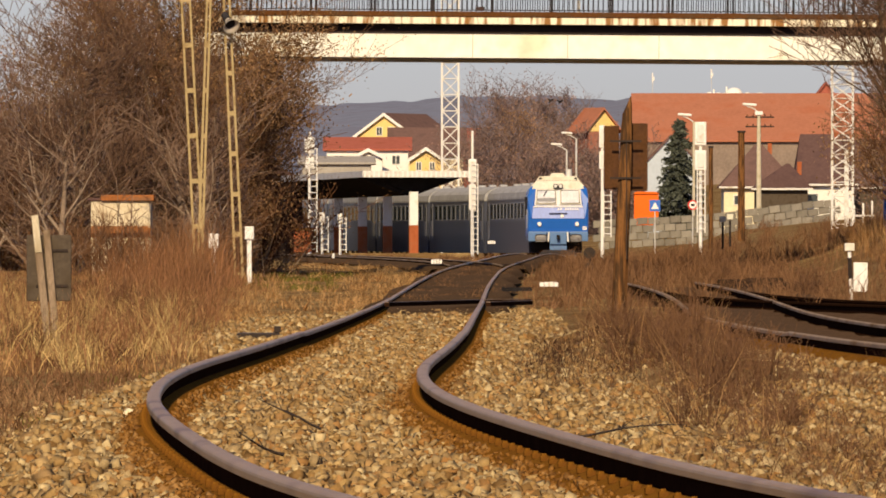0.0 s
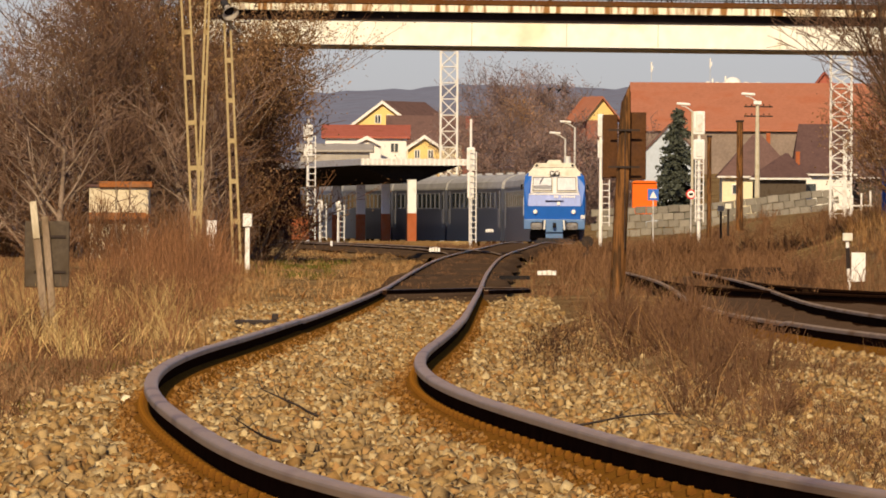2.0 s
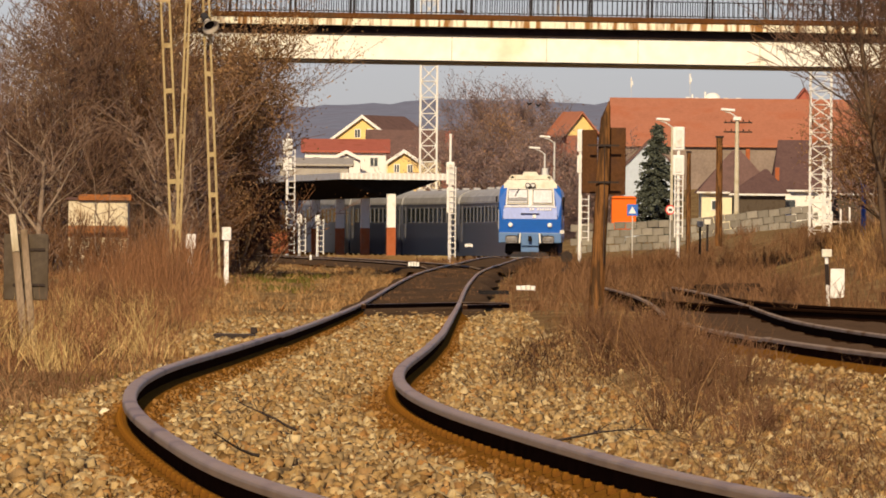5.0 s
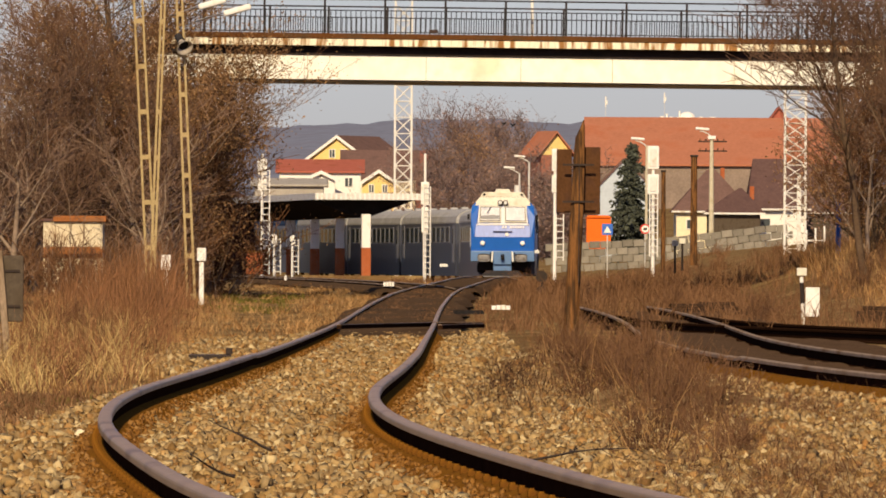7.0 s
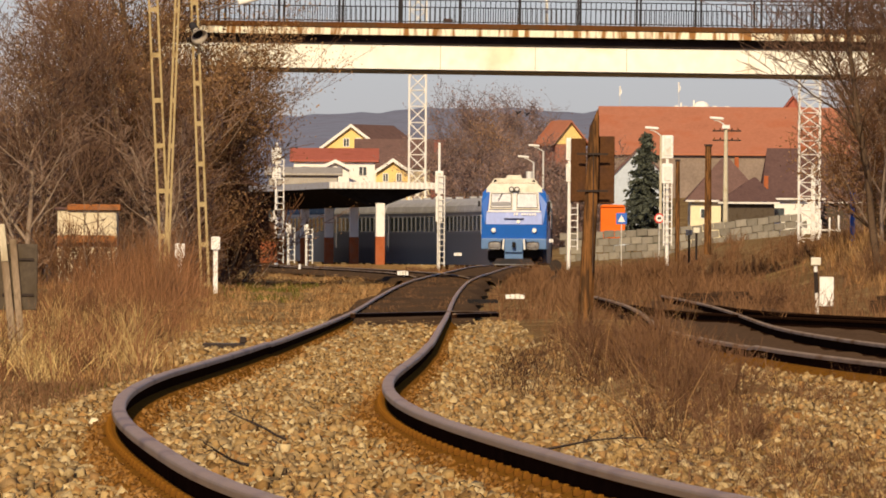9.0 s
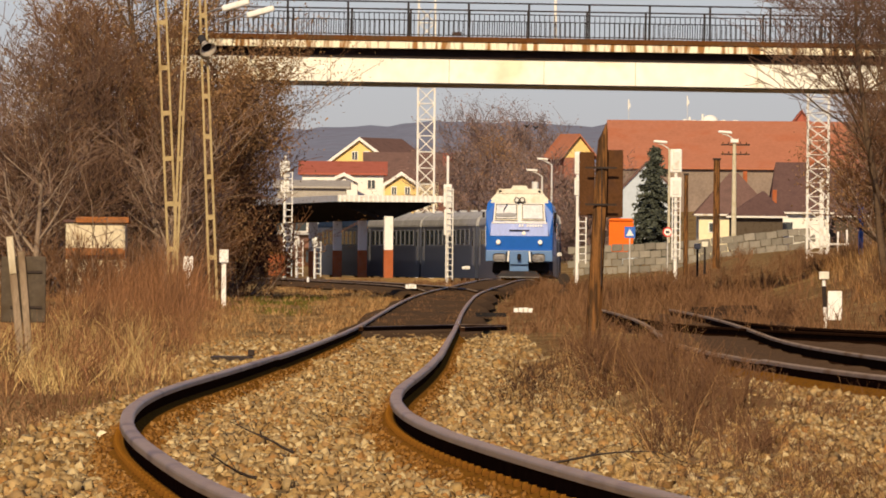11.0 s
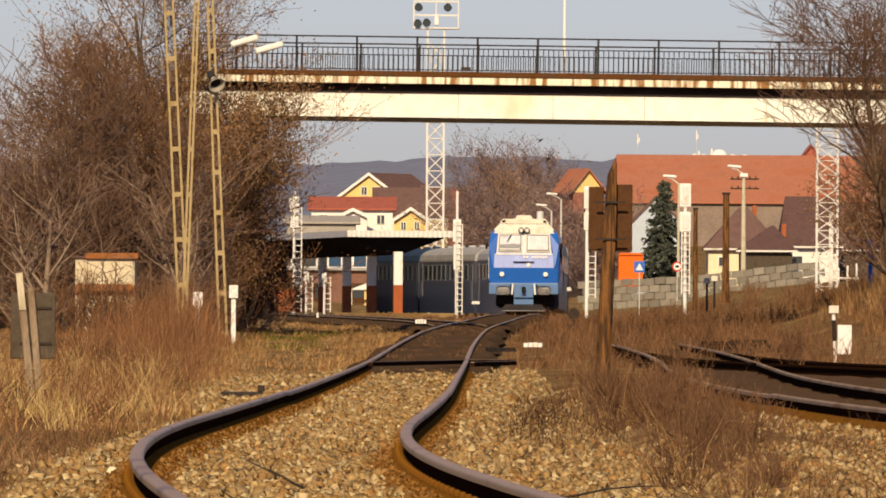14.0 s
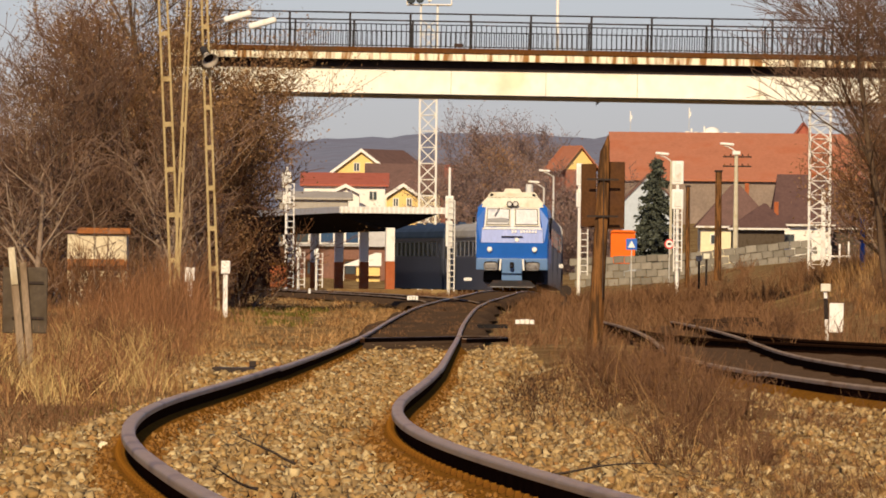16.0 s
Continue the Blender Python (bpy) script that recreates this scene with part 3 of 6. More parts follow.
# ---- road bridge over the line ----
def road_bridge():
    Y = 317.0
    t = thing("road_bridge", pose(0, Y, 6.48, 0, 0.42, 0), "cream-painted girder road bridge with rusty edge and dark railings", "bridge")
    g = bmesh.new()
    box(g, -7.2, 40, 0.0, 0.45, 0.04, 0.76, 0.01)
    part("girder", g, "girder", t, "cream painted girder face")
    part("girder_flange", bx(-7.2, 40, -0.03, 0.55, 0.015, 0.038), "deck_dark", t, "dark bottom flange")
    for jx in (-2.4, 1.1, 3.9, 6.6, 10.2):
        part("girder_joint", bx(jx, jx + 0.02, -0.004, 0.0, 0.05, 0.75), "concrete", t)
    g2 = bx(-7.2, 40, 7.55, 8.0, 0.04, 0.76, 0.01)
    part("girder", g2, "girder", t)
    part("deck", bx(-7.2, 40, -0.05, 8.05, 0.765, 1.06), "deck_dark", t, "concrete deck with its underside shade painted near black")
    part("edge_slab", bx(-7.2, 40, -0.42, -0.25, 1.03, 1.24, 0.01), "fascia", t, "pale slab edge streaked with rust")
    part("edge_beam", bx(-7.2, 40, -0.46, 0.10, 1.245, 1.40, 0.012), "deck_steel", t, "rust-brown steel edge beam")
    part("walkway", bx(-7.2, 40, 0.105, 8.6, 1.07, 1.30), "concrete", t)
    part("edge_beam", bx(-7.2, 40, 8.2, 8.7, 1.305, 1.42, 0.012), "deck_steel", t)
    post = bx(-0.032, 0.032, -0.035, 0.035, 0, 1.02, 0.006)
    pm = None
    for row, (y, shift) in enumerate(((-0.36, 0.0), (8.30, 0.07))):
        for name, z0, z1, w in (("handrail", 0.985, 1.03, 0.035), ("middle_rail", 0.665, 0.695, 0.02), ("bottom_rail", 0.03, 0.06, 0.02)):
            part(name, bx(-7.0, 22, y - w, y + w, 1.40 + z0, 1.40 + z1), "railing", t)
        for i in range(-3, 13):
            x = i * 1.78 + shift - 0.12
            if pm is None:
                o = part("railing_post", post, "railing", t, "dark railing post")
                pm = o.data
            else:
                o = new("railing_post", pm)
                o.parent = t
            o.matrix_basis = pose(x, y, 1.40)
        k = int(26 / 0.148)
        if row == 0:
            me = None
            for i in range(k):
                if me is None:
                    o = part("baluster", bx(-0.013, 0.013, -0.012, 0.012, 1.45, 2.07), "railing", t, "thin upright bar of the railing")
                    me = o.data
                else:
                    o = new("baluster", me)
                    o.parent = t
                o.location = (-6.9 + i * 0.148, y, 0)
        else:
            bal = bmesh.new()
            for i in range(k):
                x = -6.9 + i * 0.148
                box(bal, x - 0.013, x + 0.013, y - 0.012, y + 0.012, 1.45, 2.07)
            tagged(part("far_railing_infill", bal, "railing", t, "thin upright bars of the far railing"), kind="stuff")
    part("junction_box", bx(1.32 - 0.14, 1.32 + 0.14, -0.5, -0.42, 1.42, 1.54, 0.01), "railing", t)
    for sx in (-6.6, 21):
        part("pier", bx(sx - 0.5, sx + 0.5, 0.5, 7.5, -9.0, -0.005, 0.05), "concrete", t, "concrete bridge pier")
    return t


road_bridge()
mast_white = thing("lamp_post", pose(4.36, 326, 7.8), "thin white pole standing on the bridge", "pole")
part("shaft", rd((0, 0, 0), (0, 0, 6), 0.05, 0.04), "white", mast_white)
# the bridge lamps, on arms that come in over the railing
for u, v in ((458, -32), (502, -20)):
    t = thing("street_lamp", pose(-4.88 if u == 458 else -4.19, 297, 6.5), "white street lamp head on a slim arm above the bridge", "street lamp", "bridge lamps")
    h = 8.25 - 6.5 if u == 458 else 8.07 - 6.5
    part("shaft", rd((-1.9, 13, -6.6), (-1.7, 13, h - 0.12), 0.06, 0.04), "galv", t)
    part("arm", rd((-1.7, 13, h - 0.12), (-0.25, 0, h - 0.03), 0.022), "galv", t)
    part("lamp_head", bx(-0.40, 0.40, -0.17, 0.17, -0.085, 0.085, 0.06), "white", t, "white lamp head", m=pose(0, 0, h, 0, -16, 0))


# ---- lattice masts, signals, poles ----
def lattice(bm, w, z0, z1, step, r, taper=1.0):
    n = int((z1 - z0) / step)
    for sx in (-1, 1):
        for sy in (-1, 1):
            rod(bm, (sx * w / 2, sy * w / 2, z0), (sx * w / 2 * taper, sy * w / 2 * taper, z1), r, n=5)
    for i in range(n):
        a, b = z0 + i * step, z0 + (i + 1) * step
        fa, fb = w / 2 * (1 + (taper - 1) * i / n), w / 2 * (1 + (taper - 1) * (i + 1) / n)
        s = 1 if i % 2 else -1
        for sy in (-1, 1):
            rod(bm, (-s * fa, sy * fa, a), (s * fb, sy * fb, b), r * 0.55, n=4)
            rod(bm, (sy * fa, -s * fa, a), (sy * fb, s * fb, b), r * 0.55, n=4)
            rod(bm, (s * fa, sy * fa, a), (-s * fb, sy * fb, b), r * 0.4, n=4)
            rod(bm, (-fa, sy * fa, a), (fa, sy * fa, a), r * 0.5, n=4)
    return bm


def zg(x, y):
    return float(ground_z(x, y))


fx, fy = 0.99, 700.0
flood = thing("floodlight_mast", pose(fx, fy, 0.6), "tall white lattice floodlight mast behind the platform roof", "mast")
part("lattice", lattice(bmesh.new(), 1.08, 0, 18.7, 1.05, 0.07), "white", flood)
plat = bmesh.new()
for z in (18.75, 19.6, 20.5):
    for y in (-0.7, 0.7):
        rod(plat, (-1.45, y, z), (1.45, y, z), 0.045, n=5)
for x in (-1.45, 0, 1.45):
    for y in (-0.7, 0.7):
        rod(plat, (x, y, 18.75), (x, y, 20.5), 0.045, n=5)
part("lamp_cradle", plat, "white", flood, "steel cradle round the floodlights")
part("cradle_floor", bx(-1.45, 1.45, -0.7, 0.7, 18.70, 18.74), "galv", flood)
for x, z in ((-1.2, 19.15), (-0.62, 19.2), (-1.15, 20.2), (0.75, 20.2)):
    lamp = part("floodlight", rd((x, -0.95, z - 0.12), (x, -0.6, z), 0.27, 0.2, 12), "railing", flood, "round floodlight housing")
    part("lens", rd((x, -0.99, z - 0.12), (x, -0.955, z - 0.115), 0.22, 0.22, 12), "glass", lamp)
part("lamp_box", bx(-0.12, 0.16, -0.95, -0.6, 18.95, 19.5, 0.03), "white", flood, "white lamp housing")

mx, my = 14.61, 385.0
m2 = thing("lattice_mast", pose(mx, my, 1.2), "galvanised lattice mast on the bank", "mast")
part("lattice", lattice(bmesh.new(), 0.74, 0.1, 6.9, 0.5, 0.031), "white", m2)
part("footing", bx(-0.7, 0.7, -0.7, 0.7, -0.6, 0.12, 0.03), "concrete", m2)
part("cable_duct", bx(0.05, 0.20, -0.55, -0.45, 0.2, 3.2), "galv", m2)


def signal(x, y, base, top, heads, ladder, label, ladder_side=0.16):
    base = zg(x, y)
    t = thing("signal_mast", pose(x, y, base), label, "signal", "railway signals")
    h = top - base
    part("mast", rd((0, 0, 0), (0, 0, h), 0.075, 0.06), "white", t)
    for z0, z1, w in heads:
        hb = part("signal_head", bx(-w, w, -0.10, 0.12, z0 - base, z1 - base, 0.05), "white", t, "white back of a signal head")
        part("rim", bx(-w * 0.55, w * 0.55, -0.135, -0.104, z0 - base + 0.12, z1 - base - 0.12, 0.012), "galv", hb)
    a, b = ladder
    lad = bmesh.new()
    for s in (-0.16, 0.16):
        rod(lad, (ladder_side + s, -0.2, a - base), (ladder_side + s, -0.2, b - base), 0.028, n=5)
    z = a + 0.15
    while z < b:
        rod(lad, (ladder_side - 0.16, -0.2, z - base), (ladder_side + 0.16, -0.2, z - base), 0.02, n=4)
        z += 0.28
    part("ladder", lad, "white", t, "white steel ladder")
    part("footing", bx(-0.3, 0.3, -0.3, 0.3, -0.7, 0.02, 0.03), "concrete", t)
    return t


signal(-5.61, 480, 0.6, 6.18, [(5.22, 5.95, 0.22), (4.51, 5.07, 0.2)], (0.8, 5.47), "white signal mast with ladder beside the trees", 0.17)
signal(1.81, 520, 0.6, 6.69, [(4.22, 5.32, 0.2), (2.85, 4.11, 0.17)], (0.7, 5.10), "white signal mast with ladder beside the platform roof", 0.1)
signal(7.32, 470, 0.8, 6.36, [(5.37, 6.36, 0.14), (4.43, 5.22, 0.14)], (1.46, 3.49), "white signal mast beside the train's track", 0.22)
signal(10.88, 440, 1.3, 6.14, [(5.17, 6.14, 0.24), (4.15, 4.98, 0.24)], (1.60, 4.19), "white double-headed signal mast on the bank", 0.02)
for u, d, base in ((570, 560, 0.7), (602, 575, 0.7)):
    signal((u - 770) * d / 19000, d, base, base + 2.2, [(base + 1.7, base + 2.2, 0.14)], (base + 0.1, base + 2.0), "low white signal mast under the platform roof")


def concrete_pole(name, foot, top, w0, w1, label, n, turn=0.0):
    """Two legs joined by webs, with windows between, tapering upward; leans as it stands."""
    foot, top = Vector(foot), Vector(top)
    d = top - foot
    t = thing(name, pose(*foot, 0, math.degrees(math.atan2(d.x, d.z)), turn), label, "pole")
    L = d.length
    for s in (-1, 1):
        bm = bmesh.new()
        prism(bm, [(s * w0 * 0.5, 0), (s * w1 * 0.5, L), (s * (w1 * 0.5 - 0.05), L), (s * (w0 * 0.5 - 0.06), 0)], -0.07, 0.07)
        part("leg", bm, "pole_concrete", t)
    for i in range(n):
        z = L * (i + 0.5) / n
        w = w0 + (w1 - w0) * z / L
        part("web", bx(-w * 0.5 + 0.055, w * 0.5 - 0.055, -0.06, 0.06, z - 0.06, z + 0.06), "pole_concrete", t)
    return t


concrete_pole("power_pole", (-5.93, 272, -0.3), (-6.41, 272, 8.88), 0.28, 0.26, "weathered concrete double pole leg", 8)
concrete_pole("power_pole", (-5.97, 271.4, -0.3), (-5.66, 271.4, 8.86), 0.15, 0.14, "weathered concrete strut of the double pole", 8)
hp = concrete_pole("horn_pole", (-4.87, 268, -0.3), (-5.28, 268, 8.76), 0.25, 0.18, "concrete pole carrying a grey horn loudspeaker", 9)
hn = thing("horn_loudspeaker", pose(-5.15, 267.6, 6.52, 36, 0, 26), "grey horn loudspeaker fixed to a concrete pole", "loudspeaker")
hb = bmesh.new()
ringA = [(k * 0.8, j * 0.8) for k, j in [(0.075, 0.12), (0.11, 0.0), (0.17, -0.14), (0.245, -0.26), (0.275, -0.29), (0.25, -0.285), (0.15, -0.12), (0.07, 0.08), (0.04, 0.10)]]
rows = []
for rr, yy in ringA:
    rows.append([hb.verts.new((rr * math.cos(2 * math.pi * k / 20), yy, rr * math.sin(2 * math.pi * k / 20))) for k in range(20)])
for a, b in zip(rows, rows[1:]):
    for k in range(20):
        hb.faces.new((a[k], a[(k + 1) % 20], b[(k + 1) % 20], b[k]))
part("horn", hb, "horn", hn, smooth=True)
# black disc set in the horn's mouth in place of its inner shade
part("throat_shade", rd((0, -0.115, 0.0), (0, -0.075, 0.0), 0.135, 0.125, 16), "black", hn, "black disc standing for the shade inside the horn")
part("driver", rd((0, 0.06, 0), (0, 0.30, 0), 0.10, 0.09, 12), "railing", hn)
part("bracket", bx(-0.16, 0.16, 0.0, 0.10, -0.33, -0.24, 0.01), "iron", hn, "dark clamp round the pole")


def post_box(x, y, base, top, wide_, high, label):
    t = thing("marker_post", pose(x, y, base), label, "marker post", "white cable posts")
    part("post", bx(-0.055, 0.055, -0.05, 0.05, 0, top - base - high * 0.5, 0.01), "white", t)
    part("cabinet", bx(-wide_ / 2, wide_ / 2, -0.11, 0.11, top - base - high, top - base, 0.015), "white", t, "white cable box")


post_box(-4.43, 256, -0.1, 1.38, 0.216, 0.310, "white cable box on a post in dry grass")
post_box(-5.28, 256, -0.1, 1.21, 0.229, 0.350, "white cable box half hidden by grass")


# ---- signs near the line ----
sx, sy = 2.37, 137.0
sp = thing("wooden_sign_post", pose(sx, sy, -0.25), "weathered split wooden post carrying dark sign boards seen from behind", "sign post")
bm = bmesh.new()
prev = None
for i, (z, w, dx) in enumerate(((0, 0.20, -0.03), (0.5, 0.19, -0.02), (1.0, 0.18, 0.0), (1.5, 0.175, 0.03), (2.0, 0.17, 0.06), (2.5, 0.155, 0.075), (2.82, 0.12, 0.085), (2.93, 0.05, 0.10))):
    ring = [bm.verts.new((dx + w / 2 * math.cos(a) * (1 + 0.12 * math.sin(3 * a + i)), w / 2 * math.sin(a), z + (0.06 * math.cos(a) if i > 5 else 0))) for a in [2 * math.pi * k / 9 for k in range(9)]]
    if prev:
        for k in range(9):
            bm.faces.new((prev[k], prev[(k + 1) % 9], ring[(k + 1) % 9], ring[k]))
    else:
        bm.faces.new(ring)
    prev = ring
bm.faces.new(prev)
part("post", bm, "wood", sp, "orange-brown weathered wood with splits")
part("board", bx(-0.215, -0.02, 0.13, 0.16, 1.55 + 0.25, 2.36 + 0.25, 0.01), "board", sp, "dark brown sign board from behind")
part("board", bx(0.13, 0.345, 0.11, 0.14, 1.53 + 0.25, 2.39 + 0.25, 0.01), "board", sp, "dark brown sign board from behind")
for z in (1.69 + 0.25, 2.16 + 0.25):
    part("strap", bx(-0.14, 0.26, -0.105, -0.085, z - 0.012, z + 0.012), "iron", sp, "black iron strap")
part("split", bx(0.065, 0.078, -0.1, -0.075, 0.9, 2.4), "iron", sp, "dark split in the wood")

lx, ly = -3.97, 110.0
ls = thing("wooden_sign_post", pose(lx, ly, -0.27), "pale wooden post with a grey board seen from behind", "sign post")
ls.scale = (1.21, 1.21, 1.21)
part("post", bx(-0.07, -0.005, -0.03, 0.03, 0, 1.16, 0.008), "wood_dull", ls, m=pose(0.05, 0, 0, 0, -6, 0))
part("plate", bx(-0.066, -0.009, -0.042, -0.033, 0.84, 1.155, 0.003), "wood_pale", ls, "pale plate on the post", m=pose(0.05, 0, 0, 0, -6, 0))
part("post", bx(0.0, 0.06, -0.02, 0.03, 0, 1.02, 0.008), "wood_dull", ls, m=pose(0.05, 0, 0, 0, -5, 0))
# board grey is darkened to include the shade it stands in
part("board", bx(-0.18, 0.20, 0.045, 0.07, 0.42, 0.98, 0.01), "board_grey", ls, "grey board from behind, its shade put into the colour")
for z in (0.55, 0.85):
    part("strap", bx(-0.10, 0.17, 0.03, 0.044, z - 0.01, z + 0.01), "iron", ls)

# low shunting signal in the grass
hx, hy = 8.01, 205.0
ss = thing("shunting_signal", pose(hx, hy, -0.2), "low shunting signal with white plate and lamp box on a post", "signal")
part("post", rd((-0.05, 0, 0), (-0.10, 0, 0.98), 0.035), "white", ss, m=None)
part("post_band", rd((-0.075, 0, 0.45), (-0.095, 0, 0.85), 0.039), "iron", ss, "black band")
part("lamp_box", bx(-0.19, 0.0, -0.08, 0.08, 0.98, 1.13, 0.015), "cream", ss)
part("plate", bx(-0.02, 0.25, -0.03, 0.0, 0.20, 0.76, 0.01), "white", ss, "white enamel plate")

# white plates lying by the track and small markers
for u, v, d, wpx, hpx in ((972, 503, 195, 34, 7), (773, 463, 270, 20, 7), (870, 429, 420, 14, 5), (1035, 404, 430, 8, 6)):
    px, pz = (u - 770) * d / 19000, 0.72 + (450 - v) * d / 19000
    t = thing("marker_block", pose(px, d, pz), "low white-painted concrete marker block between tracks", "marker", "white markers")
    w, h = wpx * d / 38000, hpx * d / 38000
    bm = bmesh.new()
    for k in range(4):
        box(bm, -w + k * w / 2, -w + (k + 1) * w / 2 - 0.01, -0.10, 0.10, -h - 0.01, h + 0.006 * ((k * 7) % 3 - 1), 0.004)
    part("block", bm, "white", t)


# ---- station ----
def station_canopy():
    # the platform roof runs away from us along the train
    ang = math.degrees(math.atan2(0.13, 1.0))
    x0, y0 = -1.06, 590.0
    t = thing("platform_canopy", pose(x0, y0, 0.85, 0, 0, ang), "butterfly platform roof with pale ribbed edge on white and brick posts", "canopy")
    L = 62.0
    W_ = 2.9
    # roof underside is black to stand for the shade beneath the sheet
    bm = bmesh.new()
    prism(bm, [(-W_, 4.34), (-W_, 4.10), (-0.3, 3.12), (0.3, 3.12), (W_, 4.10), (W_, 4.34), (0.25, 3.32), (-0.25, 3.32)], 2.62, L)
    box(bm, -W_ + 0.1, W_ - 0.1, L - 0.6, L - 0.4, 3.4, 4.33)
    # added plate closes the wedge with black where only shade would be
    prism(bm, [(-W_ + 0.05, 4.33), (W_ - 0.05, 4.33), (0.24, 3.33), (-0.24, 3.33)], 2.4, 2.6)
    part("roof", bm, "black", t, "roof underside with its shade painted black")
    part("roof_sheet", bx(-W_, W_, 0.0, L, 4.35, 4.42), "asphalt_roof", t)
    for i in range(44):
        x = -W_ + (i + 0.5) * 2 * W_ / 44
        part("fascia_rib", bx(x - 0.052, x + 0.052, -0.06, 0.04, 4.08, 4.45), "white", t) if i % 2 == 0 else part("fascia_rib", bx(x - 0.075, x + 0.075, -0.03, 0.04, 4.09, 4.44), "galv", t)
    part("side_fascia", bx(-W_ - 0.05, -W_, 0, L, 4.09, 4.44), "galv", t)
    for i in range(6):
        y = 1.0 + i * 11.5
        p = part("post", bx(-0.24, 0.24, y - 0.2, y + 0.2, 1.45, 3.3, 0.02), "white", t, "white upper half of a roof post")
        part("post_base", bx(-0.25, 0.25, y - 0.21, y + 0.21, -0.1, 1.445, 0.02), "brick_red", p, "red-brown lower half")
    return t


station_canopy()
platform = thing("platform", pose(-1.06, 588, 0.35, 0, 0, 7.4), "low concrete station platform under the roof", "platform", kind="structure")
part("slab", bx(-3.6, 3.2, 0, 75, -0.6, 0.42, 0.03), "earth", platform)
kiosk = thing("small_hut", pose(-5.81, 470, 0.8), "small rusty orange hut at the platform end", "hut")
part("body", bx(-0.38, 0.38, -0.3, 0.5, 0, 0.95, 0.02), "brick_red", kiosk)
part("roof", bx(-0.46, 0.46, -0.4, 0.6, 0.955, 1.05, 0.02), "rust", kiosk)

# two-storey station house and a small white-roofed stall, seen under the platform roof once the train has gone
def station_house():
    t = thing("station_house", pose(-6.6, 738, 0.9), "long station house with pale upper wall and brown lower wall", "building")
    part("lower_wall", bx(-7.0, 5.6, 0, 9, -0.6, 2.72), "plaster_brown", t, "brown plastered lower wall")
    part("upper_wall", bx(-7.0, 5.6, 0.05, 8.95, 2.724, 4.6), "plaster_grey", t, "pale grey upper wall")
    part("string_course", bx(-7.05, 5.65, -0.12, 0.0, 2.64, 2.80, 0.01), "board_dark", t, "dark ledge between the storeys")
    part("roof", prism(bmesh.new(), [(-7.3, 4.604), (5.9, 4.604), (4.6, 5.3), (-6.0, 5.3)], -0.4, 9.4), "asphalt_roof", t)
    for k in range(6):
        x = -6.1 + k * 1.72
        f = part("window", bx(x - 0.56, x + 0.56, -0.06, 0.1, 2.95, 4.05), "white", t, "white window frame")
        part("pane", bx(x - 0.42, x + 0.42, -0.085, -0.064, 3.05, 3.95), "shop_blue" if k > 3 else "glass", f)
        part("downpipe", rd((x + 0.86, -0.08, 2.82), (x + 0.86, -0.08, 4.5), 0.06, n=6), "white", t)
    for k in range(4):
        x = -5.4 + k * 2.6
        d = part("door", bx(x - 0.5, x + 0.5, -0.05, 0.1, -0.2, 1.9), "board", t)
        part("door_pane", bx(x - 0.35, x + 0.35, -0.075, -0.054, 0.9, 1.75), "glass", d)
    return t


station_house()
stl = thing("platform_stall", pose(-3.0, 731, 1.0), "low yellow stall under a white sloping roof", "stall")
part("body", bx(-0.75, 0.85, 0, 1.6, -0.5, 1.3, 0.02), "plaster_yellow", stl)
part("roof", prism(bmesh.new(), [(-1.75, 1.35), (0.95, 1.35), (0.95, 2.25), (0.55, 2.25)], -0.2, 1.8), "white", stl, "white sloping roof")
part("counter", bx(-0.8, 0.9, -0.18, 0.0, 0.55, 0.68, 0.01), "board", stl)
part("shelter_post", bx(-1.68, -1.58, 0.0, 0.1, -0.5, 1.345), "white", stl)

# dark warehouse side behind the trees at the platform
shed = thing("goods_shed", pose(-9.77, 640, 1.0), "dark goods shed behind the platform trees", "shed")
part("wall", bx(-4.0, 1.6, 0, 20, -0.5, 4.2), "deck_dark", shed)
part("roof", prism(bmesh.new(), [(-4.4, 4.21), (2.0, 4.21), (-1.2, 5.6)], -0.3, 20.3), "tiles_brown", shed)


